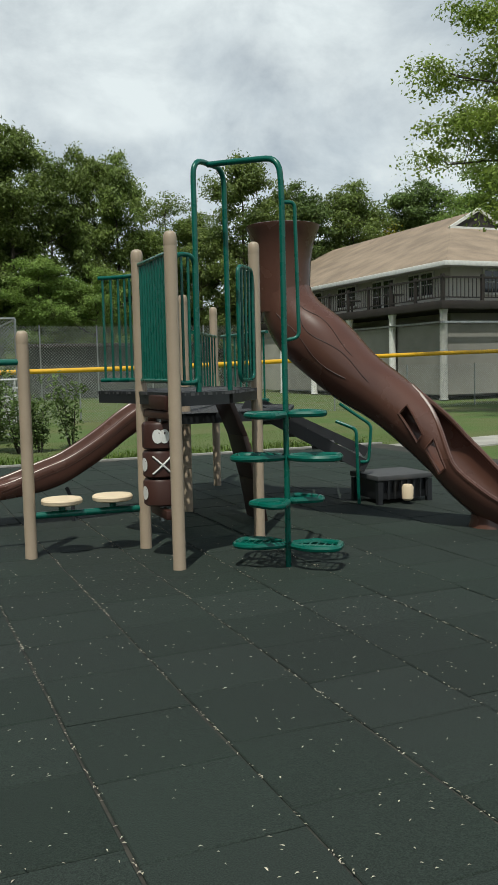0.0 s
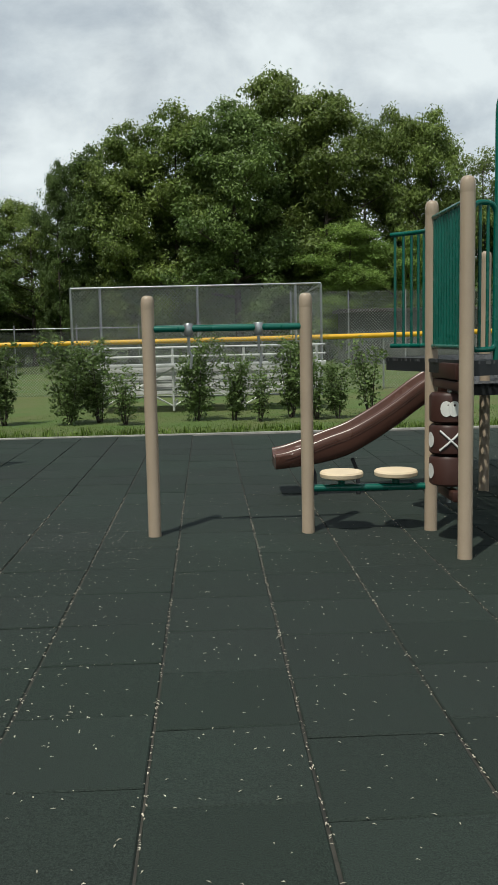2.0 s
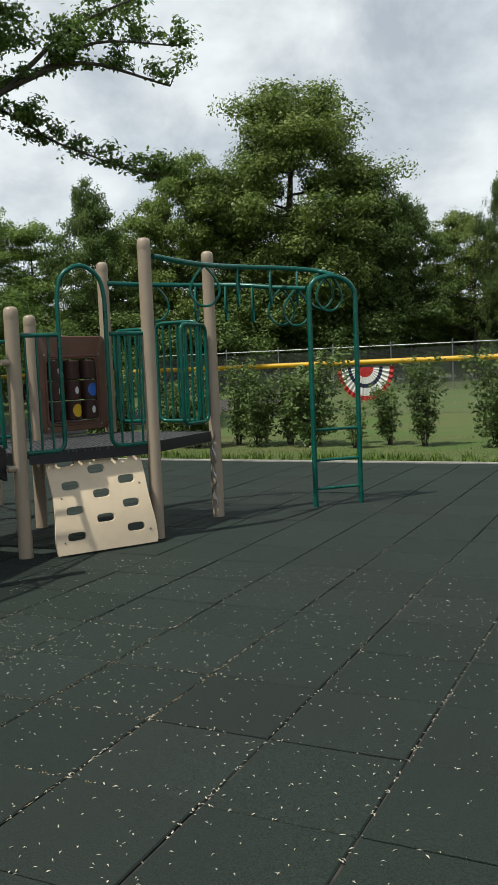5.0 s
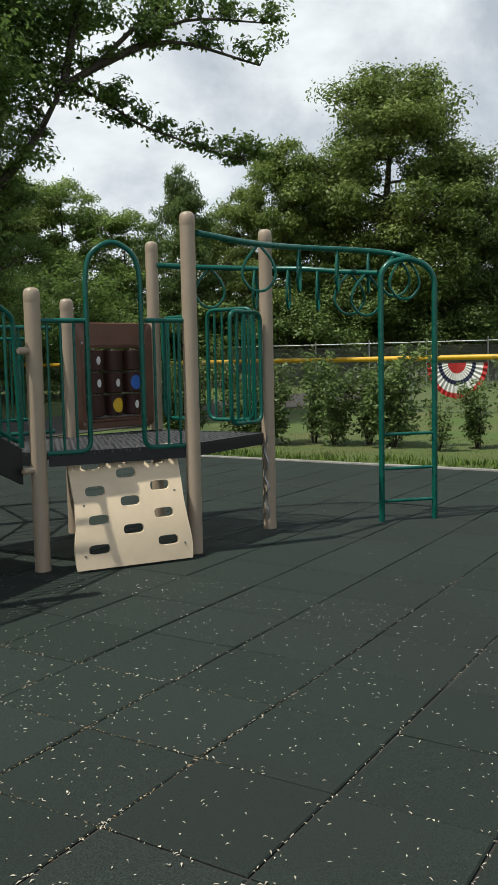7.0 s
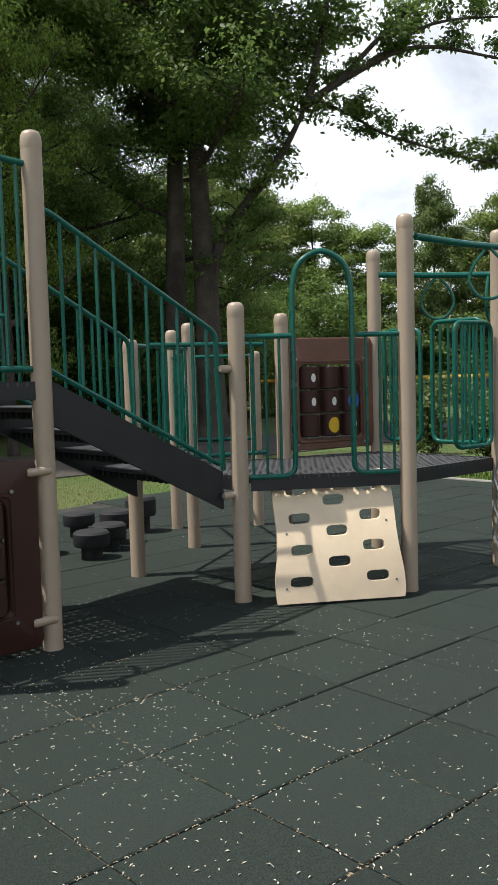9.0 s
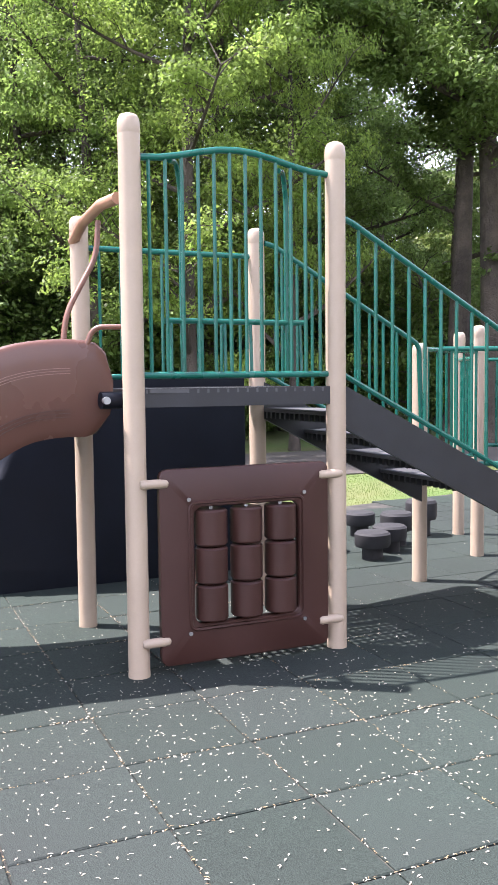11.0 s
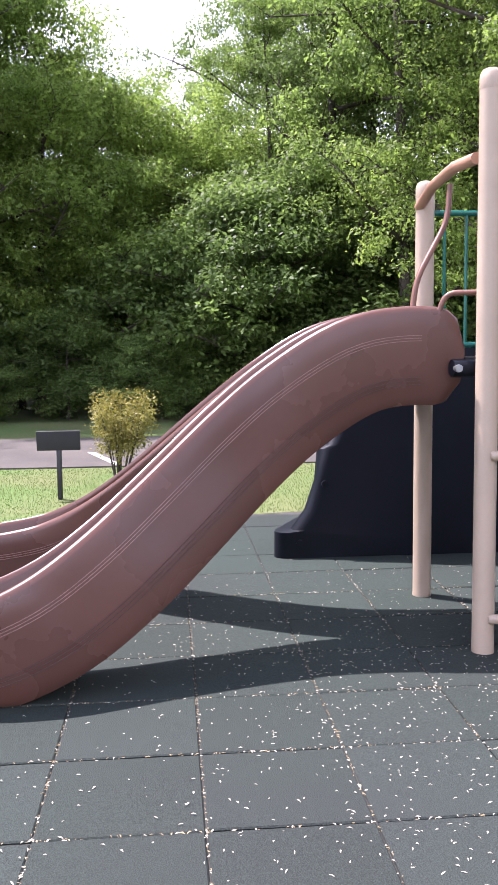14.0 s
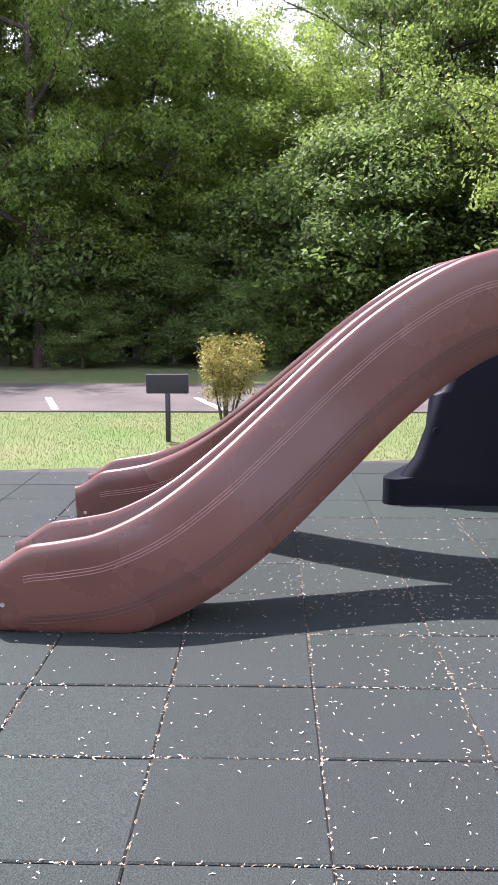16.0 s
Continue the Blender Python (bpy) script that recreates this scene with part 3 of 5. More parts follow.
def railing(parent, a, b, z0, z1, bars, hump=0.0, frame_r=0.02, bar_r=0.012, gap=0.06, bow=0.0):
    """An upright guard between two points: a rounded frame and thin bars in it."""
    a, b = Vector((a[0], a[1], 0)), Vector((b[0], b[1], 0))
    d = b - a
    side = Vector((d.y, -d.x, 0)).normalized()
    u = d.normalized()
    a, b = a + u * gap, b - u * gap
    where = lambda s: a.lerp(b, s) + side * (bow * math.sin(math.pi * s))
    rise = lambda s: z1 + hump * math.sin(math.pi * s) ** 2
    loop = [where(s / 10) + Vector((0, 0, rise(s / 10))) for s in range(11)]
    top = part("guard_rail", tube(B(), loop, frame_r, 9), GREEN, parent)
    part("bottom_rail", tube(B(), [where(s / 10) + Vector((0, 0, z0)) for s in range(11)], frame_r, 9), GREEN, top)
    for k in range(bars):
        s = (k + 0.5) / bars
        p = where(s)
        part("bar", tube(B(), [p + Vector((0, 0, z0)), p + Vector((0, 0, rise(s)))], bar_r, 6), GREEN, top)
    return top


def barrier(parent, a, b, z0, z1, bars, r=0.02, corner=0.09):
    """A closed rounded loop with bars."""
    a, b = Vector((a[0], a[1], 0)), Vector((b[0], b[1], 0))
    Z = lambda z: Vector((0, 0, z))
    pts = fillet([a.lerp(b, 0.5) + Z(z0), a + Z(z0), a + Z(z1), b + Z(z1), b + Z(z0), a.lerp(b, 0.5) + Z(z0)], corner)
    top = part("guard_loop", tube(B(), pts[:-1], r, 9, closed=True), GREEN, parent)
    for k in range(bars):
        p = a.lerp(b, (k + 1) / (bars + 1))
        part("bar", tube(B(), [p + Z(z0), p + Z(z1)], 0.012, 6), GREEN, top)
    return top


def deck(parent, poly, z, name="deck"):
    """A coated metal platform with a lip and ribs under it."""
    n = len(poly)
    bm = B()
    for ax in (0, 1):
        lo, hi = min(p[ax] for p in poly), max(p[ax] for p in poly)
        pitch = 0.062
        for k in range(1, int((hi - lo) / pitch)):
            v = lo + k * pitch
            cut = sorted(p[1 - ax] + (q[1 - ax] - p[1 - ax]) * (v - p[ax]) / (q[ax] - p[ax]) for p, q in zip(poly, poly[1:] + poly[:1]) if (p[ax] - v) * (q[ax] - v) < 0)
            for s, e in zip(cut[::2], cut[1::2]):
                a = (v - 0.0135, s, z - 0.022 - 0.002 * ax) if ax == 0 else (s, v - 0.0135, z - 0.022 - 0.002 * ax)
                b = (v + 0.0135, e, z - 0.001 * ax) if ax == 0 else (e, v + 0.0135, z - 0.001 * ax)
                box(bm, a, b)
    d = tagged(part(name, bm, DECK, parent, "grey coated metal grating platform", smooth=False), kind="stuff")
    c = Vector((sum(p[0] for p in poly) / n, sum(p[1] for p in poly) / n, 0))
    for i in range(n):
        p, q = Vector((*poly[i], 0)), Vector((*poly[(i + 1) % n], 0))
        u = (q - p).normalized()
        m = (c - p.lerp(q, 0.5)).normalized() * 0.035
        part("edge_lip", prism(B(), [tuple((p + u * 0.03)[:2]), tuple((q - u * 0.03)[:2]), tuple((q - u * 0.05 + m)[:2]), tuple((p + u * 0.05 + m)[:2])], z - 0.105, z + 0.004), BLACK, d)
    for k in range(1, 6):
        s = k / 6
        xs = [p[0] for p in poly]
        x = min(xs) + (max(xs) - min(xs)) * s
        ys = []
        for i in range(n):
            p, q = poly[i], poly[(i + 1) % n]
            if (p[0] - x) * (q[0] - x) < 0:
                ys.append(p[1] + (q[1] - p[1]) * (x - p[0]) / (q[0] - p[0]))
        if len(ys) >= 2:
            part("rib", box(B(), (x - 0.015, min(ys) + 0.06, z - 0.095), (x + 0.015, max(ys) - 0.06, z - 0.027)), BLACK, d)
    return d


def clamp(parent, p, d):
    """A rounded plastic bracket that holds a panel to a post."""
    p, d = Vector(p), Vector(d).normalized()
    return part("bracket", tube(B(), [p - d * 0.075, p - d * 0.06, p + d * 0.06, p + d * 0.085, p + d * 0.095], 1, 10, radii=[0.02, 0.028, 0.028, 0.024, 0.01]), TAN, parent)


def drum_panel(parent, a, b, z0, z1, pictures=False):
    """A moulded panel with an opening that holds nine turning drums."""
    a, b = Vector((a[0], a[1], 0)), Vector((b[0], b[1], 0))
    u = (b - a).normalized()
    L = (b - a).length
    nrm = Vector((u.y, -u.x, 0))
    m = Matrix((( u.x, nrm.x, 0, a.x), (u.y, nrm.y, 0, a.y), (0, 0, 1, z0), (0, 0, 0, 1)))
    H = z1 - z0
    ox0, ox1, oz0, oz1 = (L * 0.12, L * 0.84, H * 0.10, H * 0.76) if pictures else (L * 0.19, L * 0.81, H * 0.2, H * 0.80)
    p = None
    bm = B()
    outer = fillet([(L / 2, 0, 0), (0, 0, 0), (0, 0, H), (L, 0, H), (L, 0, 0), (L / 2, 0, 0)], 0.06)[:-1]
    inner = fillet([(L / 2, 0, oz0), (ox0, 0, oz0), (ox0, 0, oz1), (ox1, 0, oz1), (ox1, 0, oz0), (L / 2, 0, oz0)], 0.06)[:-1]
    rows = []
    for line, y, k in ((outer, -0.028, 0.985), (outer, -0.02, 1), (outer, 0.02, 1), (outer, 0.028, 0.985), (inner, 0.028, 1.02), (inner, 0.02, 1), (inner, -0.02, 1), (inner, -0.028, 1.02)):
        c = Vector((L / 2, 0, H / 2))
        rows.append([bm.verts.new(m @ (c + (v - c) * k + Vector((0, y, 0)))) for v in line])
    for A, C in zip(rows, rows[1:] + rows[:1]):
        for i in range(len(A)):
            bm.faces.new((A[i], A[(i + 1) % len(A)], C[(i + 1) % len(A)], C[i]))
    p = part("drum_panel", bm, REDBROWN if pictures else BROWN, parent, "brown moulded panel")
    bm = B()
    rim = [m @ (v + Vector((0, 0.03, 0))) for v in fillet([(L / 2, 0, oz0 - 0.03), (ox0 - 0.03, 0, oz0 - 0.03), (ox0 - 0.03, 0, oz1 + 0.03), (ox1 + 0.03, 0, oz1 + 0.03), (ox1 + 0.03, 0, oz0 - 0.03), (L / 2, 0, oz0 - 0.03)], 0.05)[:-1]]
    part("rim", tube(bm, rim, 0.012, 6, closed=True), REDBROWN if pictures else BROWN, p)
    for q in ((ox0, oz0), (ox1, oz0), (ox0, oz1), (ox1, oz1)):
        s = m @ Vector((q[0] + (0.035 if q[0] > L / 2 else -0.035), 0.032, q[1] + (0.05 if q[1] > H / 2 else -0.05)))
        part("bolt", tube(B(), [s, s + nrm * 0.008], 0.012, 8), STEEL, p)
    w, hh = (ox1 - ox0) / 3, (oz1 - oz0 - 0.02) / 3
    for i in range(3):
        c0, c1 = m @ Vector((ox0 + w * (i + 0.5), 0, oz0 - 0.01)), m @ Vector((ox0 + w * (i + 0.5), 0, oz1 + 0.01))
        part("rod", tube(B(), [c0, c1], 0.011, 6), STEEL, p)
        for j in range(3):
            c = m @ Vector((ox0 + w * (i + 0.5), 0, oz0 + 0.01 + hh * j))
            r = w * 0.43
            drum = part("drum", lathe(B(), c, [(r * 0.9, 0.006), (r, 0.016), (r, hh - 0.016), (r * 0.9, hh - 0.006)], 16), BROWN, p)
            if pictures:
                mt = {(0, 1): WHITE, (0, 2): WHITE, (1, 1): WHITE, (1, 0): STICKY, (2, 1): STICKB, (2, 0): WHITE}.get((i, j))
                if mt:
                    bm = B()
                    half = 0.62 if mt in (STICKY, STICKB) else 0.24
                    cols = []
                    for k in range(7):
                        an = -half + 2 * half * k / 6
                        d = nrm * math.cos(an) + u * math.sin(an)
                        hk = hh * (0.33 if mt is not WHITE else 0.18) * math.sqrt(max(0.08, 1 - (k / 3 - 1) ** 2 * 0.92))
                        cols.append((bm.verts.new(c + d * (r + 0.003) + Vector((0, 0, hh / 2 - hk))), bm.verts.new(c + d * (r + 0.003) + Vector((0, 0, hh / 2 + hk)))))
                    for A, C in zip(cols, cols[1:]):
                        bm.faces.new((A[0], C[0], C[1], A[1]))
                    part("picture", bm, mt, drum)
    return p


def moulded(bm, rows):
    """A slide bed with rolled top edges and slightly bellied sides."""
    rings = []
    for c, s, u, w, h, th in rows:
        H = h + th
        half = [(0.0, 0.0), (w - 0.10, 0.0), (w - 0.035, 0.035), (w - 0.008, 0.10 if h > 0.16 else h * 0.5), (w - 0.004, h - 0.03), (w + 0.004, h - 0.010), (w + 0.018, h), (w + 0.034, h - 0.004),
                (w + 0.047, h - 0.018), (w + 0.053, h - 0.04), (w + 0.055, h - 0.22 * H), (w + 0.050, h - 0.5 * H), (w + 0.040, h - 0.75 * H), (w + 0.024, h - 0.92 * H), (w - 0.01, -th), (0.0, -th)]
        prof = half + [(-x, z) for x, z in half[-2:0:-1]]
        rings.append([bm.verts.new(c + s * x + u * z) for x, z in prof])
    n = len(rings[0])
    for A, C in zip(rings, rings[1:]):
        for i in range(n):
            bm.faces.new((A[i], A[(i + 1) % n], C[(i + 1) % n], C[i]))
    m = n // 2
    for R in (rings[0], rings[-1]):
        for i in range(m):
            if i < 7:
                bm.faces.new((R[i], R[i + 1], R[15 - i - 1], R[15 - i]))
                bm.faces.new((R[(n - i) % n], R[n - i - 1], R[15 + i + 1], R[15 + i]))
    return bm


# ---- tower with the spiral slide ----
tower = thing("play_tower", (3.0, 7.6, 0), "tan, green and brown playground tower with a winding slide", "play structure")
DZ = 1.40
for x, y, h in ((2.365, 6.17, 2.66), (2.365, 7.13, 2.64), (3.47, 7.11, 2.74), (3.35, 8.84, 2.4), (4.4, 10.7, 2.4)):
    post(tower, x, y, h, 0.052)
deck(tower, [(2.40, 6.22), (2.95, 6.42), (3.47, 7.08), (3.47, 8.2), (2.7, 8.2), (2.10, 7.7), (2.33, 7.1)], DZ)
deck(tower, [(2.98, 8.25), (4.35, 8.25), (4.9, 9.3), (4.4, 10.6), (3.3, 10.6), (2.98, 9.6)], 1.12)
railing(tower, (2.365, 7.13), (2.365, 6.17), DZ + 0.1, 2.5, 11, bar_r=0.013)
railing(tower, (2.19, 7.86), (2.36, 7.2), DZ + 0.1, 2.46, 10, bow=-0.16, gap=0.0)
barrier(tower, (2.42, 6.25), (2.62, 6.34), DZ + 0.08, 2.5, 2)
barrier(tower, (3.16, 6.75), (3.42, 7.05), DZ + 0.08, 2.48, 3)
railing(tower, (3.5, 9.0), (4.4, 10.6), 1.2, 2.0, 8)
railing(tower, (4.45, 9.0), (4.45, 10.6), 1.2, 2.0, 8)
pipe(tower, "entry_arch", [(2.63, 6.34, DZ), (2.63, 6.34, 3.26), (3.0, 6.62, 3.26), (3.02, 6.64, DZ)], 0.023, round_by=0.14)
pipe(tower, "climbing_pole", [(2.80, 6.46, 3.25), (2.95, 6.2, 3.23), (3.16, 5.86, 3.20), (3.17, 5.84, 2.95), (3.17, 5.84, 0)], 0.024, round_by=0.16)
pipe(tower, "hand_loop", [(3.18, 5.84, 2.86), (3.27, 5.82, 2.86), (3.29, 5.82, 1.82), (3.19, 5.84, 1.80)], 0.015, round_by=0.05)
for z, turn, reach in ((1.22, 25, 0.30), (0.88, -12, 0.42), (0.53, 40, 0.29), (0.18, -20, 0.42)):
    for sgn in (0, 180):
        a = radians(turn + sgn - 20)
        d, s = Vector((math.cos(a), math.sin(a), 0)), Vector((-math.sin(a), math.cos(a), 0))
        c = Vector((3.17, 5.84, z))
        ring = fillet([c + d * 0.20 + s * 0.155, c + d * 0.03 + s * 0.045, c + d * 0.03 - s * 0.045, c + d * 0.2 - s * 0.155, c + d * reach - s * 0.12, c + d * reach + s * 0.12, c + d * 0.20 + s * 0.155][0:7], 0.08)[:-1]
        pod = part("foot_loop", tube(B(), ring, 0.027, 8, closed=True), GREEN, tower)
        for k in range(5):
            q = c + d * (0.08 + (reach - 0.12) * (k + 0.5) / 5)
            part("cross_bar", tube(B(), [q - s * 0.11, q + s * 0.11], 0.008, 5), GREEN, pod)
        part("grip", tube(B(), [c + d * 0.08, c + d * (reach - 0.03)], 0.008, 5), GREEN, pod)
# stacked drums with white marks under the platform
for k in range(3):
    drum = part("game_drum", lathe(B(), (2.40, 6.72, 0.44 + 0.24 * k), [(0.13, 0.005), (0.15, 0.02), (0.152, 0.21), (0.135, 0.232)], 20), BROWN, tower)
    c = Vector((2.40, 6.72, 0.44 + 0.24 * k + 0.118))

    def on(an, z):
        an = radians(an - 112)
        return c + Vector((0.155 * math.cos(an), 0.155 * math.sin(an), z))
    if k == 1:
        part("white_mark", tube(B(), [on(-20, 0.075), on(0, 0.03), on(20, -0.02), on(40, -0.07)], 0.009, 5), WHITE, drum)
        part("white_mark", tube(B(), [on(-20, -0.075), on(0, -0.03), on(20, 0.02), on(40, 0.07)], 0.009, 5), WHITE, drum)
    for an0 in ((0, 22) if k == 2 else (-55,)):
        bm = B()
        ring = [bm.verts.new(on(an0 - 2 + 17 * math.cos(q * math.pi / 6), 0.06 * math.sin(q * math.pi / 6))) for q in range(12)]
        bm.faces.new(ring)
        part("white_mark", bm, WHITE, drum)
pipe(tower, "drum_axle", [(2.40, 6.72, 0.3), (2.40, 6.72, 1.36)], 0.016, STEEL)
part("drum_frame", box(B(), (2.36, 6.26, 1.18), (2.44, 7.06, 1.25), 0.012), BROWN, tower)
part("drum_frame", box(B(), (2.37, 6.5, 0.34), (2.44, 6.95, 0.42), 0.012), BROWN, tower)
part("side_panel", box(B(), (2.35, 6.4, 1.26), (2.40, 7.05, 1.38), 0.01), BROWN, tower)
# step pads between the tower and the turning bar
for x in (1.64, 2.09):
    pad = part("step_pad", lathe(B(), (x, 7.2, 0.44), [(0.15, 0.0), (0.175, 0.012), (0.18, 0.04), (0.17, 0.055), (0.10, 0.06)], 24), CREAM, tower, "cream round step pad")
    part("stem", tube(B(), [(x, 7.2, 0.36), (x, 7.2, 0.45)], 0.03, 8), GREEN, pad)
pipe(tower, "pad_beam", [(1.40, 7.2, 0.36), (2.33, 7.14, 0.36)], 0.03)
# low slide
rows = []
for p in spline([(x, 9.0, z - 0.02) for x, z in ((3.12, 1.16), (2.92, 1.12), (2.7, 1.00), (2.45, 0.82), (2.2, 0.66), (1.95, 0.53), (1.7, 0.46), (1.42, 0.42), (1.22, 0.40))], 4):
    rows.append((p, Vector((0, -1, 0)), Vector((0, 0, 1)), 0.22, 0.07 + 0.10 * ease((p.x - 1.2) * 1.5), 0.10))
low_slide = part("slide", moulded(B(), rows), SLIDE, tower, "short brown plastic slide")
for at in (0.03, 0.055):
    part("moulded_groove", tube(B(), [c + w_ * (w + 0.054) + u * (h - 0.05 - at) for c, w_, u, w, h, th in rows[3:-2]], 0.0025, 4), DARKBROWN, low_slide)
for x in (2.06, 1.62):
    part("slide_leg", tube(B(), [(x, 8.85, 0), (x, 8.85, 0.22), (x - 0.05, 8.9, 0.36)], 0.02, 8), BLACK, low_slide)
# winding slide: hood, tunnel and open run
run = spline([(4.10, 7.87, 2.50), (4.15, 7.82, 2.22), (4.26, 7.72, 1.98), (4.44, 7.55, 1.76), (4.65, 7.36, 1.49), (4.90, 7.13, 1.25), (5.13, 6.91, 0.98), (5.35, 6.71, 0.73), (5.53, 6.55, 0.49), (5.75, 6.41, 0.28), (6.05, 6.30, 0.20)], 4)
N_RUN = len(run)


def shell(i, turn, grow=0.0):
    """A point of the winding slide's skin: station i along the run, turn in degrees from the opening."""
    p = run[i]
    d = (run[min(i + 1, N_RUN - 1)] - run[max(0, i - 1)]).normalized()
    s = d.cross(Vector((0, 0, 1))).normalized()
    u = s.cross(d)
    f = i / (N_RUN - 1)
    swell = math.exp(-((f - 0.27) / 0.17) ** 2)
    w = 0.256 + 0.078 * swell + 0.05 * ease((f - 0.55) * 4) + grow
    h = 0.256 + 0.078 * swell + 0.04 * ease((f - 0.55) * 4) + grow
    bank = radians(24 * ease((f - 0.45) * 3))
    s, u = s * math.cos(bank) - u * math.sin(bank), u * math.cos(bank) + s * math.sin(bank)
    a = radians(turn)
    return p + s * w * math.sin(a) + u * h * math.cos(a)


bm = B()
rings = []
for i in range(N_RUN):
    gap = 0.5 + 74 * ease((i / (N_RUN - 1) - 0.52) * 4.5)
    turns = [gap + (360 - 2 * gap) * k / 26 for k in range(27)]
    ring = [bm.verts.new(shell(i, q)) for q in turns]
    ring += [bm.verts.new(shell(i, q, -0.035)) for q in turns[::-1]]
    rings.append(ring)
HOLES = {(i, k) for i in (22, 23, 24) for k in (4, 5)} | {(i, k) for i in (26, 27, 28) for k in (2, 3, 4)}
for i, (A, C) in enumerate(zip(rings, rings[1:])):
    for k in range(len(A)):
        if (i, k) in HOLES:
            for (di, dk), (p, q) in {(-1, 0): ((A, k), (A, k + 1)), (1, 0): ((C, k), (C, k + 1)), (0, -1): ((A, k), (C, k)), (0, 1): ((A, k + 1), (C, k + 1))}.items():
                if (i + di, k + dk) not in HOLES:
                    bm.faces.new((p[0][p[1]], q[0][q[1]], q[0][53 - q[1]], p[0][53 - p[1]]))
        elif (i, 52 - k) not in HOLES:
            bm.faces.new((A[k], A[(k + 1) % len(A)], C[(k + 1) % len(A)], C[k]))
for R in (rings[0], rings[-1]):
    for k in range(26):
        bm.faces.new((R[k], R[k + 1], R[52 - k], R[53 - k]))
tunnel = part("winding_slide", bm, SLIDE, tower, "brown plastic winding slide with a hood")
for start, base_turn in ((4, 50), (7, 72), (5, 100)):
    part("bark_groove", tube(B(), [shell(i, base_turn + 7 * math.sin(i * 0.7 + start), 0.001) for i in range(start, start + 12)], 0.004, 5), DARKBROWN, tunnel)
for side in (0, 1):
    rim = []
    for i in range(21, N_RUN):
        gap = 0.5 + 74 * ease((i / (N_RUN - 1) - 0.52) * 4.5)
        rim.append(shell(i, gap if side else 360 - gap, -0.017))
    part("rim", tube(B(), rim, 0.028, 8), SLIDE, tunnel)
for i0, k0, k1 in ((22, 4, 6), (26, 2, 5)):
    loop = [(i, k0) for i in range(i0, i0 + 3)] + [(i0 + 3, k) for k in range(k0, k1)] + [(i, k1) for i in range(i0 + 3, i0, -1)] + [(i0, k) for k in range(k1, k0, -1)]
    lip = []
    for i, k in loop:
        gap = 0.5 + 74 * ease((i / (N_RUN - 1) - 0.52) * 4.5)
        lip.append(shell(i, gap + (360 - 2 * gap) * k / 26, -0.008))
    part("hole_lip", tube(B(), lip, 0.016, 6, closed=True), SLIDE, tunnel)
bm = B()
rings = []
for z, rx in ((2.15, 0.262), (2.40, 0.272), (2.62, 0.282), (2.80, 0.305), (2.93, 0.345), (2.99, 0.372), (3.015, 0.378), (3.02, 0.362), (2.96, 0.335), (2.6, 0.262), (2.2, 0.245)):
    rings.append([bm.verts.new((4.115 + rx * math.cos(k * math.pi / 14), 7.85 + rx * math.sin(k * math.pi / 14), z)) for k in range(28)])
for A, C in zip(rings, rings[1:]):
    for k in range(28):
        bm.faces.new((A[k], A[(k + 1) % 28], C[(k + 1) % 28], C[k]))
part("hood", bm, SLIDE, tunnel)
part("slide_foot", lathe(B(), (run[-7].x, run[-7].y, 0), [(0.20, 0.0), (0.18, 0.06), (0.17, 0.16), (0.18, 0.24)], 16), SLIDE, tunnel)
# dark climbing panel under the platform
for z0, z1, x0, x1 in ((0.02, 0.45, 3.80, 3.72), (0.45, 0.90, 3.72, 3.60), (0.90, 1.34, 3.60, 3.42)):
    bm = box(B(), (-0.03, 7.72, z0), (0.03, 8.15, z1), 0.008)
    for v in bm.verts:
        v.co.x += x0 + (x1 - x0) * (v.co.z - z0) / (z1 - z0)
    part("climbing_panel", bm, DARKBROWN, tower, "dark brown curved climbing panel")
# rear ramp and step box
bm = B()
tube(bm, [(4.1, 8.95, 1.18), (5.36, 8.36, 0.42)], 0.10, 4)
part("stair_stringer", bm, BLACK, tower)
bm = B()
tube(bm, [(4.6, 9.7, 1.15), (5.8, 9.1, 0.5)], 0.08, 4)
part("stair_stringer", bm, BLACK, tower)
for k in range(4):
    s = (k + 0.5) / 4
    c = Vector((4.4, 9.3, 1.02)).lerp(Vector((5.55, 8.75, 0.42)), s)
    part("stair_tread", box(B(), (-0.14, -0.42, -0.02), (0.14, 0.42, 0.02), 0.006, pose(c.x, c.y, c.z, 0, 0, -26)), DECK, tower)
pipe(tower, "hand_rail", [(5.05, 8.5, 0.95), (5.22, 8.33, 0.86), (5.24, 8.32, 0.0)], 0.02, round_by=0.06)
pipe(tower, "hand_rail", [(5.26, 8.32, 0.48), (5.36, 8.30, 0.48), (5.4, 8.3, 0.9), (5.1, 8.5, 1.15)], 0.018, round_by=0.06)
part("step_box", box(B(), (5.36, 8.1, 0.27), (6.1, 8.75, 0.33), 0.01, None), DECK, tower)
part("step_side", box(B(), (5.40, 8.16, 0.05), (6.06, 8.70, 0.268), 0.006), BLACK, tower)
for x in (5.40, 6.06):
    for y in (8.14, 8.7):
        part("step_leg", box(B(), (x - 0.03, y - 0.03, 0), (x + 0.03, y + 0.03, 0.26)), BLACK, tower)
for k in range(8):
    part("grate_bar", box(B(), (5.42 + k * 0.085, 8.12, 0.05), (5.44 + k * 0.085, 8.14, 0.26)), BLACK, tower)

part("step_drum", lathe(B(), (5.72, 8.05, 0.04), [(0.045, 0.0), (0.065, 0.02), (0.068, 0.15), (0.05, 0.18)], 14), CREAM, tower, "small cream drum")

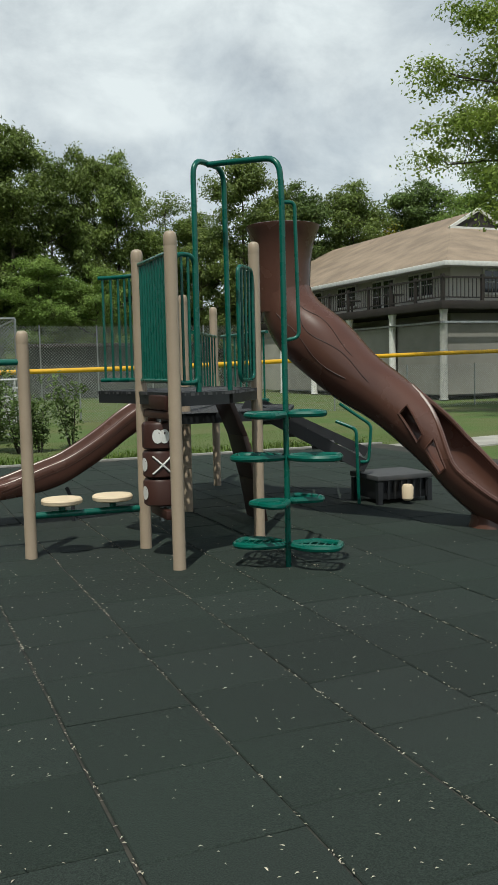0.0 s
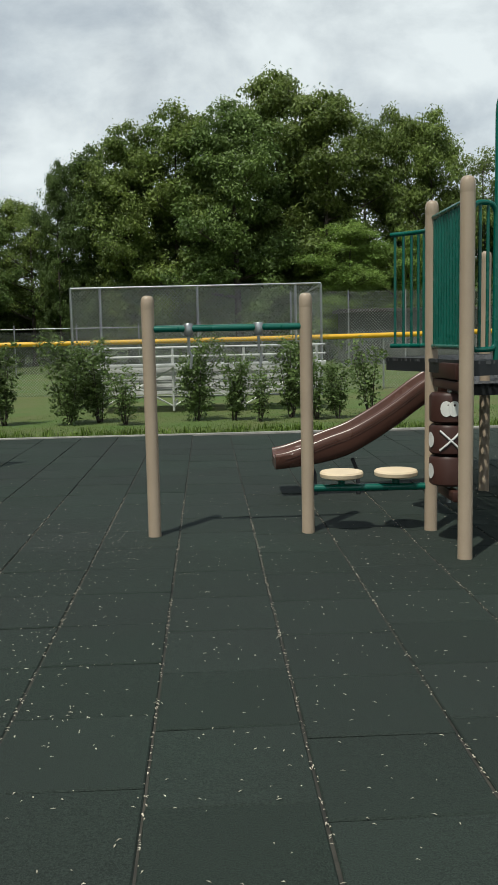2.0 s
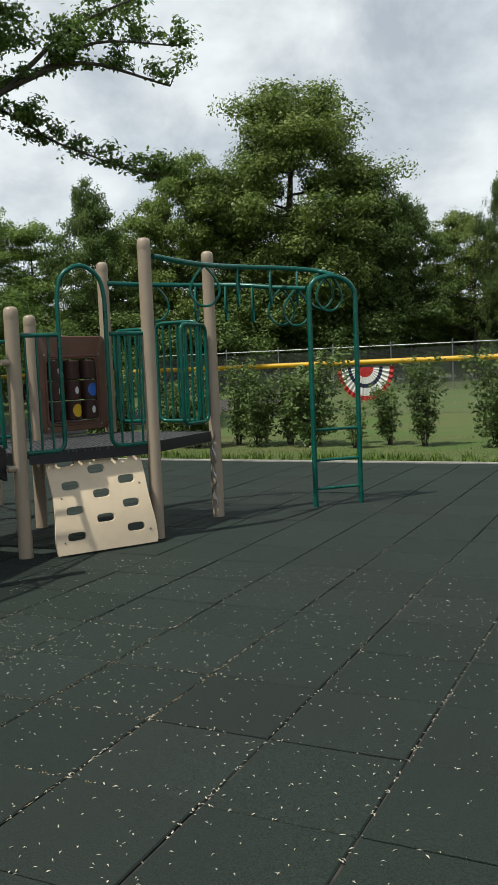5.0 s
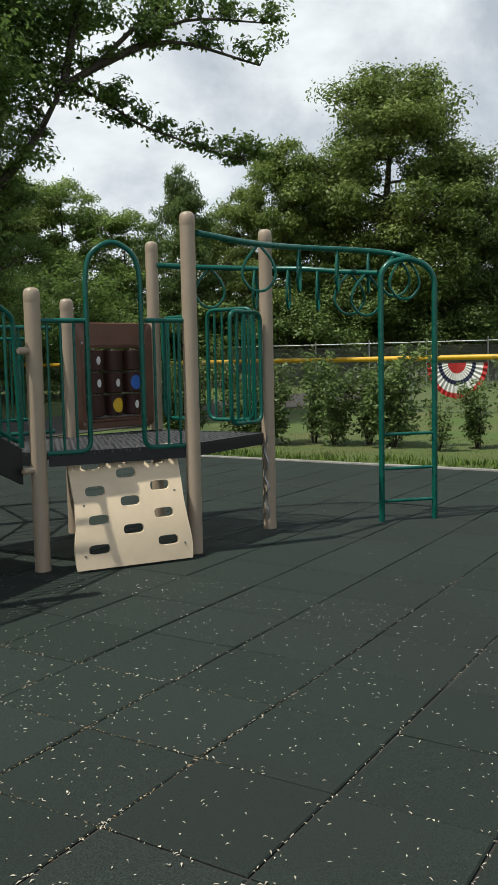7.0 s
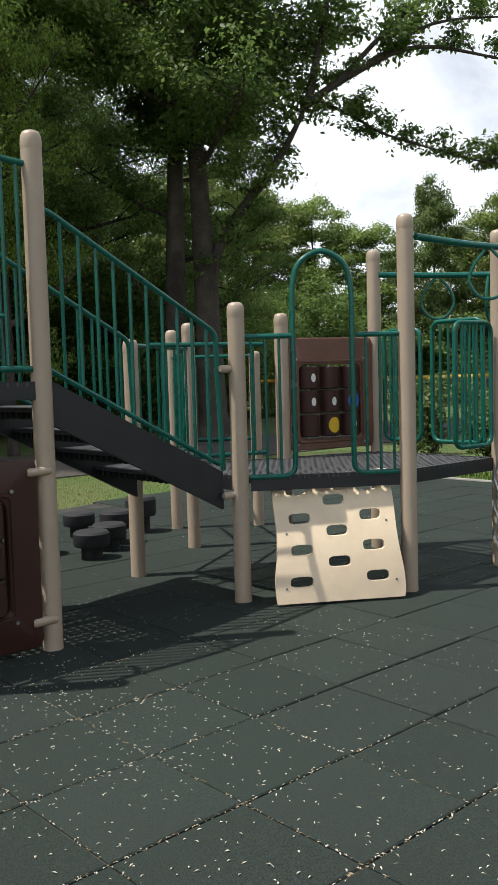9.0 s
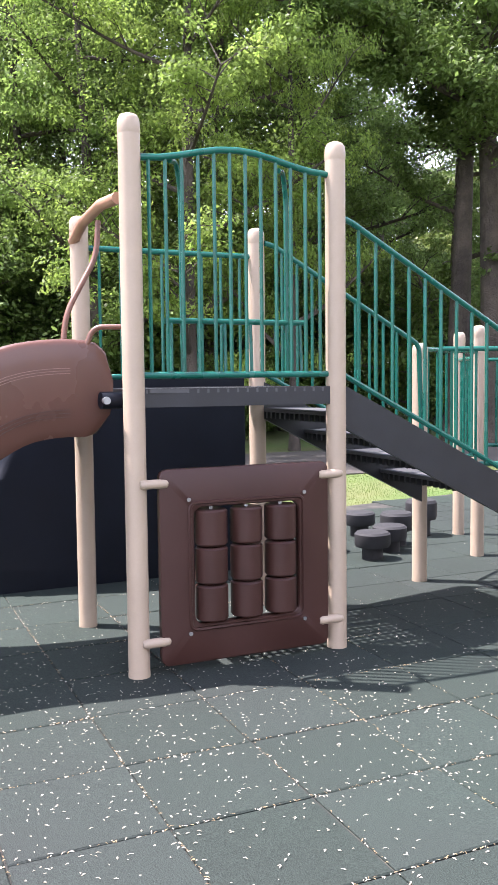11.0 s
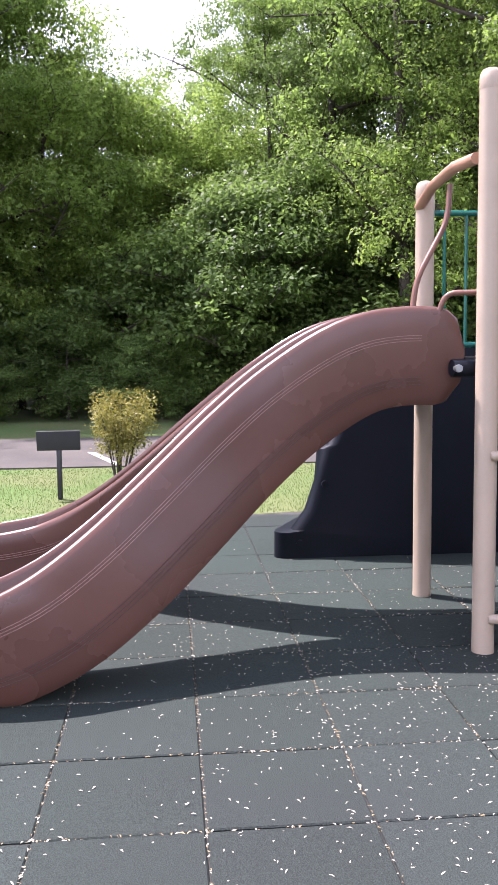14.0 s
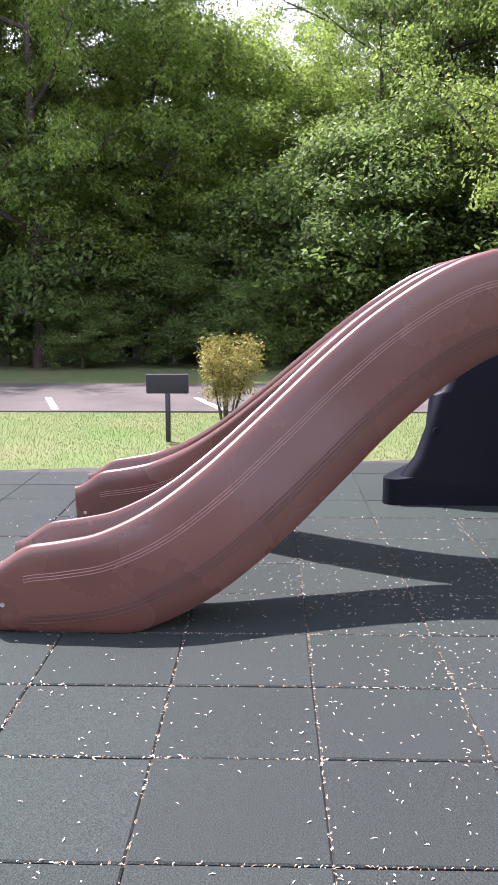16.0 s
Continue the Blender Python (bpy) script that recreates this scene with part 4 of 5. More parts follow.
# ---- turning bar ----
bar = thing("turning_bar", (0.73, 7.19, 0), "two tan posts joined by a green steel turning bar", "turning bar")
post(bar, 0.10, 7.19, 1.945, 0.052)
post(bar, 1.36, 7.19, 1.945, 0.052)
pipe(bar, "cross_bar", [(0.10, 7.19, 1.68), (1.36, 7.19, 1.68)], 0.028)
for x in (0.42, 0.98):
    clip = part("strap_clamp", lathe(B(), (x, 7.19, 1.62), [(0.03, 0), (0.04, 0.02), (0.04, 0.09), (0.032, 0.1)], 12), STEEL, bar)
    part("hanger", tube(B(), [(x, 7.19, 1.62), (x, 7.19, 1.5), (x + 0.02, 7.19, 1.46), (x + 0.01, 7.19, 1.36)], 0.012, 6), STEEL, clip)

# ---- tower with the double slide, stairs and low platform ----
fort = thing("play_fort", (-4.9, 7.2, 0), "tan, green and brown playground fort with a double slide", "play structure")
Q1, Q2, Q3, Q4 = (-4.51, 4.75), (-4.50, 6.06), (-5.69, 4.74), (-5.70, 6.07)
P0, P1, P2, P3, P4 = (-4.49, 7.64), (-3.78, 8.71), (-3.76, 9.92), (-5.08, 9.90), (-5.35, 8.93)
S1, S2, S3 = (-5.80, 7.61), (-6.43, 8.72), (-7.47, 9.30)
for (x, y), h in ((Q1, 3.19), (Q2, 3.16), (Q3, 2.83), (Q4, 2.83), (P0, 2.20), (P1, 2.83), (P2, 2.82), (P3, 2.82), (P4, 2.22), (S1, 2.0), (S2, 2.2), (S3, 2.2), ((-6.92, 10.03), 1.95)):
    post(fort, x, y, h)
HZ, LZ = 1.66, 0.98
deck(fort, [(-4.55, 4.72), (-4.47, 6.06), (-5.72, 6.08), (-5.66, 4.72)], HZ)
deck(fort, [(-4.46, 7.68), (-3.80, 8.68), (-3.78, 9.9), (-5.08, 9.88), (-5.4, 8.9), (-5.78, 7.64)], LZ - 0.06)
railing(fort, Q1, Q2, HZ + 0.08, 2.96, 12, hump=0.09)
railing(fort, Q3, Q4, HZ + 0.08, 2.62, 8)
# bar shelf inside the tall guard
pipe(fort, "seat_bar", [(-4.62, 4.98, 2.06), (-4.62, 5.9, 2.06)], 0.018)
for k in range(6):
    y = 5.02 + k * 0.17
    pipe(fort, "seat_brace", [(-4.62, y, 2.06), (-4.54, y - 0.03, 1.76)], 0.011)
for y in (5.09, 5.78):
    pipe(fort, "inner_loop", [(-4.52, y - 0.10, 2.96), (-4.58, y - 0.04, 2.97), (-4.62, y, 2.82), (-4.62, y, 1.76)], 0.016, round_by=0.07)
drum_panel(fort, (-4.47, 4.87), (-4.47, 5.97), 0.05, 1.2)
for y, s in ((4.78, 1), (6.03, -1)):
    for z in (0.2, 1.12):
        clamp(fort, (-4.45, y + 0.05 * s, z), (0, 1, 0))
# slide mouth: cream-brown arch and hand rails
pipe(fort, "mouth_arch", [(-5.69, 4.7, 2.66), (-5.4, 4.7, 2.74), (-4.95, 4.7, 2.77), (-4.58, 4.7, 2.74)], 0.035, ARCHBROWN)
pipe(fort, "hand_rail", [(-5.1, 4.72, 2.7), (-5.08, 4.70, 2.48), (-4.98, 4.48, 2.12), (-4.95, 4.44, 1.84)], 0.018, REDBROWN, 0.1)
pipe(fort, "hand_rail", [(-4.6, 4.74, 2.02), (-4.66, 4.56, 2.02), (-4.68, 4.5, 1.84)], 0.016, REDBROWN, 0.06)


def lane(top_x, end_x, y_end):
    prof = [(4.66, 1.565), (4.36, 1.585), (4.08, 1.53), (3.75, 1.33), (3.45, 1.09), (3.1, 0.78), (2.8, 0.53), (2.5, 0.33), (2.2, 0.20), (1.95, 0.15), (1.72, 0.13), (y_end, 0.12)]
    line = spline([(top_x + (end_x - top_x) * ease((3.8 - y) / 1.6), y, z) for y, z in prof if y > y_end + 0.1 or y == y_end], 5)
    rows = []
    n = len(line)
    for i, p in enumerate(line):
        d = (line[min(i + 1, n - 1)] - line[max(i - 1, 0)]).normalized()
        s = Vector((1, 0, 0))
        u = Vector((0, -d.z, d.y)).normalized()
        u = -u if u.z < 0 else u
        k = i / (n - 1)
        top = math.sqrt(1 - (1 - min(1, k / 0.05)) ** 2)
        nose = ease((k - 0.88) / 0.12)
        th = (0.19 + 0.02 * math.sin(math.pi * k)) * (0.35 + 0.65 * top)
        wall = (0.365 - 0.05 * k ** 3) * (0.45 + 0.55 * top) * (1 - 0.28 * nose)
        rows.append((p, s, u, 0.215, wall, min(th, max(0.1, p.z / max(0.3, u.z)))))
    return rows


for tx, ex, ye in ((-4.92, -4.21, 1.54), (-5.47, -6.18, 1.54)):
    rows = lane(tx, ex, ye)
    sl = part("slide", moulded(B(), rows), SLIDE, fort, "brown moulded plastic slide lane, dusty and sun-faded")
    # Groove lines are thin tubes on the side: upper three pale, lower three dark.
    for zz in (0.52, 0.58, 0.64, 0.06, 0.14, 0.22):
        line = []
        for c, s, u, w, h, th in rows[4:-5]:
            at = h * (0.45 if zz > 0.5 else -0.25) + (zz - 0.5 if zz > 0.5 else zz) * 0.25
            line.append(c + s * (w + (0.0550 if zz > 0.5 else 0.0515)) + u * at)
        part("moulded_groove", tube(B(), line, 0.0025, 4), GROOVE if zz > 0.5 else DARKBROWN, sl)
    end = rows[-1][0]
    part("bolt", tube(B(), [(end.x + 0.262, end.y + 0.06, 0.16), (end.x + 0.270, end.y + 0.06, 0.16)], 0.012, 8), STEEL, sl)
bm = B()
tube(bm, [(-4.60, 4.58, 1.60), (-4.615, 4.76, 1.60)], 0.05, 10)
plate = part("slide_bracket", bm, NAVY, fort)
part("bolt", tube(B(), [(-4.57, 4.60, 1.60), (-4.53, 4.60, 1.60)], 0.022, 10), STEEL, plate)
# dark moulded climber behind the slide
bm = B()
prof = [(3.86, 0.0), (3.86, 0.20), (3.98, 0.215), (4.07, 0.36), (4.14, 0.6), (4.18, 0.84), (4.25, 0.87), (4.31, 1.0), (4.42, 1.25), (4.62, 1.6)]
rings = []
for x, dy in ((-7.75, 0.40), (-7.7, 0.34), (-7.55, 0.25), (-7.3, 0.13), (-7.08, 0.02), (-7.0, 0.0), (-6.95, 0.015), (-6.92, 0.05), (-6.905, 0.10)):
    rings.append([bm.verts.new((x, 3.87 + (y - 3.86) * 1.12 + dy + 0.015 * math.sin(7 * z + x * 3), z * 1.08)) for y, z in prof] + [bm.verts.new((x, 6.5, 1.73)), bm.verts.new((x, 6.5, 0.0))])
for A, C in zip(rings, rings[1:]):
    for k in range(len(A)):
        bm.faces.new((A[k], A[(k + 1) % len(A)], C[(k + 1) % len(A)], C[k]))
bm.faces.new(rings[0])
bm.faces.new(rings[-1])
climber = part("rock_climber", bm, NAVY, fort, "dark blue moulded plastic climbing block")
for y, z in ((3.93, 0.13), (4.14, 0.62)):
    part("bolt", tube(B(), [(-6.93, y + 0.13, z), (-6.885, y + 0.13, z)], 0.028, 10), NAVY, climber)
# stairs from the high to the low platform
for x in (-4.56, -5.66):
    bm = B()
    box(bm, (x - 0.02, 0, -0.13), (x + 0.02, 1, 0.12))
    for v in bm.verts:
        y, z = v.co.y, v.co.z
        v.co.y, v.co.z = 6.10 + 1.42 * y, 1.56 - 0.72 * y + z * 1.1
    part("stair_stringer", bm, BLACK, fort)
    base = [(x, 6.14, 1.74), (x, 7.5, 1.03)]
    rail = part("stair_rail", tube(B(), fillet([(x, 6.12, 2.72), (x, 6.2, 2.70), (x, 7.5, 1.98), (x, 7.54, 0.98)], 0.06), 0.02, 9), GREEN, fort)
    part("bottom_rail", tube(B(), base, 0.018, 8), GREEN, rail)
    for k in range(10):
        s = (k + 0.5) / 10
        y = 6.2 + 1.28 * s
        part("bar", tube(B(), [(x, y, 1.71 - 0.71 * s), (x, y, 2.69 - 0.71 * s)], 0.012, 6), GREEN, rail)
for k in range(4):
    y, z = 6.25 + 0.34 * k, 1.50 - 0.17 * k
    tread = part("stair_tread", box(B(), (-5.63, y - 0.16, z - 0.03), (-4.59, y + 0.16, z), 0.006), DECK, fort)
    for j in range(14):
        part("grip_rib", box(B(), (-5.6 + 0.074 * j, y - 0.155, z - 0.075), (-5.575 + 0.074 * j, y + 0.155, z - 0.03)), BLACK, tread)
clamp(fort, (-4.5, 7.56, 1.72), (0, 1, 0))
clamp(fort, (-4.5, 7.56, 0.8), (0, 1, 0))
# climbing wall with slots, arch and low guards
bm = B()
A0, A1 = Vector((-4.15, 7.69, 0.02)), Vector((-3.655, 8.47, 0.02))
T0, T1 = Vector((-4.47, 7.93, 0.89)), Vector((-3.95, 8.67, 0.93))
NU, NV = 48, 60
SLOTS = [(0.20, 0.89), (0.79, 0.885), (0.50, 0.79), (0.20, 0.66), (0.79, 0.655), (0.50, 0.55), (0.20, 0.415), (0.79, 0.42), (0.50, 0.31), (0.20, 0.165), (0.79, 0.18)]
out = Vector((0.84, -0.54, 0))


def wall_point(u, v):
    edge = 0.035 * math.sin(math.pi * 2 * v + 0.5) * (1 - 2 * u)
    p = A0.lerp(A1, u - edge).lerp(T0.lerp(T1, u + edge * 0.5), v)
    return p + out * 0.045 * math.sin(math.pi * v) + out * 0.01 * math.sin(4 * v)


def snapped(i, j):
    u, v = i / NU, j / NV
    for a, b in SLOTS:
        r = ((abs(u - a) / 0.088) ** 4 + (abs(v - b) / 0.042) ** 4) ** 0.25
        if abs(r - 1) < 0.3 and r > 0:
            return a + (u - a) / r, b + (v - b) / r
    return u, v


grid = [[[bm.verts.new(wall_point(*snapped(i, j)) + out * o) for j in range(NV + 1)] for i in range(NU + 1)] for o in (0.0, -0.03)]
solid = {(i, j) for i in range(NU) for j in range(NV) if not any((abs((i + 0.5) / NU - a) / 0.088) ** 4 + (abs((j + 0.5) / NV - b) / 0.042) ** 4 < 1 for a, b in SLOTS)}
for i, j in solid:
    f, r = grid
    bm.faces.new((f[i][j], f[i + 1][j], f[i + 1][j + 1], f[i][j + 1]))
    bm.faces.new((r[i][j], r[i][j + 1], r[i + 1][j + 1], r[i + 1][j]))
    for (di, dj), (p, q) in {(-1, 0): ((i, j), (i, j + 1)), (1, 0): ((i + 1, j), (i + 1, j + 1)), (0, -1): ((i, j), (i + 1, j)), (0, 1): ((i, j + 1), (i + 1, j + 1))}.items():
        if (i + di, j + dj) not in solid:
            bm.faces.new((f[p[0]][p[1]], f[q[0]][q[1]], r[q[0]][q[1]], r[p[0]][p[1]]))
wall = part("climbing_wall", bm, CREAM, fort, "cream curved climbing wall with hand slots")
for u, v in ((0.06, 0.93), (0.94, 0.93), (0.08, 0.55), (0.92, 0.6), (0.08, 0.12), (0.93, 0.14)):
    p = wall_point(u, v)
    part("bolt", tube(B(), [p, p + out * 0.006], 0.009, 8), STEEL, wall)
AL, AR = (-4.26, 7.99), (-4.01, 8.36)
pipe(fort, "entry_arch", [(-4.45, 7.70, LZ - 0.06), (*AL, LZ - 0.06), (*AL, 2.30), (-4.235, 8.02, 2.48), (-4.135, 8.175, 2.585), (-4.035, 8.33, 2.48), (*AR, 2.30), (*AR, LZ - 0.06), (-3.82, 8.65, LZ - 0.06)], 0.021, round_by=0.09)
for p, q in ((P0, AL), (AR, P1)):
    p, q = Vector((*p, 0)), Vector((*q, 0))
    top = pipe(fort, "guard_rail", [p.lerp(q, 0.08) + Vector((0, 0, 1.95)), p.lerp(q, 0.97) + Vector((0, 0, 1.95))], 0.02)
    for k in range(3):
        c = p.lerp(q, 0.25 + 0.25 * k)
        part("bar", tube(B(), [c + Vector((0, 0, LZ - 0.06)), c + Vector((0, 0, 1.95))], 0.011, 6), GREEN, top)
drum_panel(fort, (-5.33, 8.98), (-5.08, 9.84), LZ, 2.0, True)
barrier(fort, (-3.80, 9.35), (-3.77, 9.82), LZ + 0.06, 2.05, 4)
barrier(fort, (-4.42, 9.9), (-3.9, 9.9), LZ + 0.06, 2.1, 5)
barrier(fort, (-4.98, 9.92), (-4.55, 9.9), LZ + 0.06, 2.05, 5)
railing(fort, (-5.78, 7.72), (-5.42, 8.85), LZ, 1.95, 5)
railing(fort, S1, S2, 0.98, 1.95, 6)
for p, q in ((S2, S3), (S3, (-6.92, 10.03))):
    railing(fort, p, q, 0.98, 1.9, 6)
# overhead ladder with hanging rings
ra = spline([(-3.72, 8.76, 2.66), (-3.60, 9.4, 2.63), (-3.50, 10.1, 2.65), (-3.22, 10.72, 2.66), (-2.95, 10.98, 2.63), (-2.71, 10.91, 2.56)], 6)
rb = spline([(-5.02, 9.9, 2.58), (-4.75, 10.3, 2.57), (-4.3, 10.62, 2.55), (-3.8, 10.75, 2.52), (-3.35, 10.74, 2.46), (-2.96, 10.69, 2.42)], 6)
ladder = thing("overhead_ladder", (-3.3, 10.4, 0), "curved green overhead ladder with hanging ring grips", "climbing ladder")
pipe(ladder, "side_rail", ra, 0.027)
pipe(ladder, "side_rail", rb, 0.027)
pipe(ladder, "end_hoop", [(-2.93, 10.69, 0), (-2.93, 10.69, 2.42), (-2.87, 10.75, 2.52), (-2.73, 10.885, 2.56), (-2.60, 11.02, 2.50), (-2.534, 11.082, 2.38), (-2.534, 11.082, 0)], 0.029, round_by=0.07)
for z in (0.20, 0.52, 0.86):
    pipe(ladder, "rung", [(-2.93, 10.69, z), (-2.534, 11.082, z)], 0.016)
for i in (7, 12, 16, 20, 25, 28):
    for line in (ra, rb):
        c = line[i]
        d = (line[i + 1] - line[i - 1]).normalized()
        s = Vector((0.76, 0.65, 0)) if i in (7, 25, 28) else Vector((-0.35, 0.94, 0))
        wd = 0.165 if i in (7, 25, 28) else 0.12
        Z = lambda z: Vector((0, 0, z))
        ring = fillet([c, c + s * wd * 0.75 - Z(0.14), c + s * wd - Z(0.28), c + s * wd * 0.4 - Z(0.41), c - s * wd * 0.4 - Z(0.41), c - s * wd - Z(0.28), c - s * wd * 0.75 - Z(0.14), c], 0.08)
        part("ring_grip", tube(B(), ring, 0.013, 6), GREEN, ladder)
# chain climber under the low platform
for k in range(3):
    bm = B()
    pts = [Vector((-3.74 + 0.02 * math.sin(q * 1.3 + k), 9.84 + 0.05 * k, 0.1 + 0.8 * q / 16)) for q in range(17)]
    part("chain", tube(bm, pts, 0.011, 5), STEEL, fort)
# black stepping stumps
stump = thing("stepping_stump", (-6.76, 7.75, 0), "round black rubber stepping stump on the tiles", "step", "stepping stumps")
part("stump_top", lathe(B(), (-6.76, 7.75, 0), [(0.16, 0.12), (0.17, 0.14), (0.17, 0.24), (0.15, 0.26)], 18), RUBBER, stump)
part("stump_base", lathe(B(), (-6.76, 7.75, 0), [(0.1, 0), (0.1, 0.125)], 14), RUBBER, stump)
for x, y, h in ((-7.25, 8.35, 1.3), (-7.0, 8.1, 1.0), (-7.6, 8.9, 1.5), (-7.9, 8.3, 1.0), (-7.3, 7.5, 1.0)):
    copy_thing(stump, pose(x, y, 0) @ Matrix.Diagonal((1, 1, h, 1)))


# ---- beyond the tiles: shrubs, fence, stands, banner ----
def make_shrub(at, height, width, mat, leaves, size, seed, label, name="shrub", stems=9, bare=2):
    rng = np.random.default_rng(seed)
    t = thing(name, at, label, "shrub")
    bm = B()
    centres, wide = [], []
    for k in range(stems):
        a, r = rng.uniform(0, 6.28), width * rng.uniform(0.15, 0.55)
        h = height * rng.uniform(0.7, 1.0)
        pts = [Vector((0.04 * math.cos(a), 0.04 * math.sin(a), 0)), Vector((r * 0.5 * math.cos(a), r * 0.5 * math.sin(a), h * 0.45)), Vector((r * math.cos(a), r * math.sin(a), h))]
        line = spline(pts, 4)
        tube(bm, line, 1, 5, radii=[0.012 * (1 - 0.1 * i) for i in range(len(line))])
        for i, p in enumerate(line[bare:]):
            for q in range(3):
                centres.append(p + Vector(rng.normal(0, width * 0.10, 3)))
                wide.append(width * 0.085 * rng.uniform(0.6, 1.4))
    OFFSET[t.name] = Vector((0, 0, 0))
    part("stem", bm, BARK, t)
    OFFSET[t.name] = Vector(at)
    lv = new("foliage", leaf_mesh("foliage", [tuple(c) for c in centres], wide, leaves, size, mat, rng, flat=1.2))
    lv.parent = t
    return t


SH = [make_shrub((-3.48, 17.7, -0.04), 1.55, 0.75, LEAF_SHRUB, 2600, 0.040, 31, "upright dark green shrub on the grass strip"),
      make_shrub((-6.89, 17.7, -0.04), 1.55, 0.95, LEAF_SHRUB, 3600, 0.042, 32, "full leafy green shrub on the grass strip"),
      make_shrub((3.93, 18.2, -0.04), 1.5, 0.85, LEAF_SHRUB, 900, 0.045, 33, "thin open shrub on the grass strip")]
for i, (x, k, h, w) in enumerate(((-2.19, 1, 1.0, 0.8), (-1.62, 0, 1.0, 1.0), (-1.05, 2, 0.72, 0.8), (0.35, 1, 0.95, 0.75), (1.09, 0, 0.8, 0.7), (1.58, 2, 0.7, 0.7), (2.27, 0, 1.0, 0.95), (3.16, 0, 0.7, 0.7), (2.75, 2, 0.8, 0.8),
                                  (-4.24, 0, 0.72, 0.75), (-4.75, 2, 0.6, 0.6), (-5.75, 1, 1.05, 1.05), (-7.45, 0, 0.9, 0.8), (-8.1, 1, 0.88, 0.9), (-6.3, 0, 0.9, 0.9), (-9.0, 1, 0.9, 0.9), (-9.9, 0, 1.0, 1.0), (-10.9, 1, 0.9, 1.0))):
    copy_thing(SH[k], pose(x, 17.7 + 0.35 * math.sin(i * 2.3), -0.04, 0, 0, 50 * i) @ Matrix.Diagonal((w * 1.2, w * 1.2, h, 1)))
gold = make_shrub((-11.2, 2.35, -0.04), 1.12, 0.78, LEAF_GOLD, 9000, 0.018, 35, "golden yellow-green shrub with bare lower stems", stems=17, bare=5)


def chain_link(bm, p, q, z0, z1, step, w):
    """Crossing wires between two points."""
    p, q = Vector((*p, 0)), Vector((*q, 0))
    L, u, H = (q - p).length, (q - p).normalized(), z1 - z0
    k = -H
    while k < L:
        for sgn in (1, -1):
            a, b = (k, z0) if sgn > 0 else (k, z1), (k + H, z1) if sgn > 0 else (k + H, z0)
            (s0, za), (s1, zb) = a, b
            if s0 < 0:
                za, s0 = za + (zb - za) * (-s0 / (s1 - s0)), 0
            if s1 > L:
                f = (L - s0) / (s1 - s0)
                zb, s1 = za + (zb - za) * f, L
            if s1 - s0 > 0.01:
                x0, x1 = p + u * s0, p + u * s1
                bm.faces.new([bm.verts.new((x0.x, x0.y, za - w)), bm.verts.new((x1.x, x1.y, zb - w)), bm.verts.new((x1.x, x1.y, zb + w)), bm.verts.new((x0.x, x0.y, za + w))])
        k += step
    return bm


WIRE = material("fence_wire", (0.42, 0.43, 0.42), 0.5, 0.6, vary=0.1, bump=0)
FY = 27.0
fence = thing("field_fence", (0, FY, 0), "chain-link field fence with a bright yellow top cap", "fence")
line = spline([(-34, FY + 1, 1.50), (-11.5, FY, 1.52), (6.2, FY, 1.60), (17, FY, 1.86), (22, FY, 1.96), (34, FY, 2.1)], 8)
part("top_cap", tube(B(), line, 0.075, 10), YELLOW, fence, "yellow plastic fence cap")
part("wire_mesh", chain_link(B(), (-34, FY), (34, FY), -0.05, 1.52, 0.085, 0.0035), WIRE, fence, smooth=False)
for k in range(23):
    x = -33 + 3.0 * k
    part("fence_post", tube(B(), [(x, FY + 0.04, -0.05), (x, FY + 0.04, 1.52)], 0.028, 8), STEEL, fence)
backstop = thing("tall_fence", (0.3, 25, 0), "tall galvanised chain-link backstop fence", "fence")
for x in (-3.16, -2.35, 0.35, 3.1, 3.82):
    part("fence_post", tube(B(), [(x, 25, -0.05), (x, 25, 3.06)], 0.035, 8), STEEL, backstop)
part("top_rail", tube(B(), [(-3.16, 25, 3.05), (3.82, 25, 3.08)], 0.028, 8), STEEL, backstop)
part("top_rail", tube(B(), [(3.82, 25, 3.05), (3.9, 29, 3.05)], 0.028, 8), STEEL, backstop)
part("wire_mesh", chain_link(B(), (-3.16, 25), (3.82, 25), 0.0, 3.05, 0.10, 0.0065), WIRE, backstop, smooth=False)
stand = thing("bleachers", (0.7, 21, 0), "small weathered aluminium bleachers seen from behind", "bleachers")
for k in range(4):
    y, z = 20.0 + 0.55 * k, 1.02 - 0.2 * k
    part("seat_plank", box(B(), (-2.0, y - 0.13, z - 0.04), (3.25, y + 0.13, z + 0.04), 0.01), ALU, stand)
    part("foot_plank", box(B(), (-2.0, y + 0.18, z - 0.24), (3.25, y + 0.36, z - 0.2), 0.01), ALU, stand)
    part("riser_board", box(B(), (-2.0, y + 0.38, z - 0.17), (3.25, y + 0.42, z - 0.05), 0.01), ALU, stand)
for x in (-1.8, -0.2, 1.4, 3.05):
    part("frame_leg", tube(B(), [(x, 20.0, 0), (x, 20.0, 1.42)], 0.028, 6), ALU, stand)
    part("frame_leg", tube(B(), [(x, 20.0, 0.08), (x, 22.2, 0.08)], 0.028, 6), ALU, stand)
    part("frame_leg", tube(B(), [(x, 20.0, 0.98), (x, 22.0, 0.25)], 0.028, 6), ALU, stand)
for x in (-1.8, -0.2, 1.4):
    part("brace", tube(B(), [(x, 20.02, 0.1), (x + 1.6, 20.02, 0.95)], 0.02, 6), ALU, stand)
    part("brace", tube(B(), [(x, 20.02, 0.95), (x + 1.6, 20.02, 0.1)], 0.02, 6), ALU, stand)
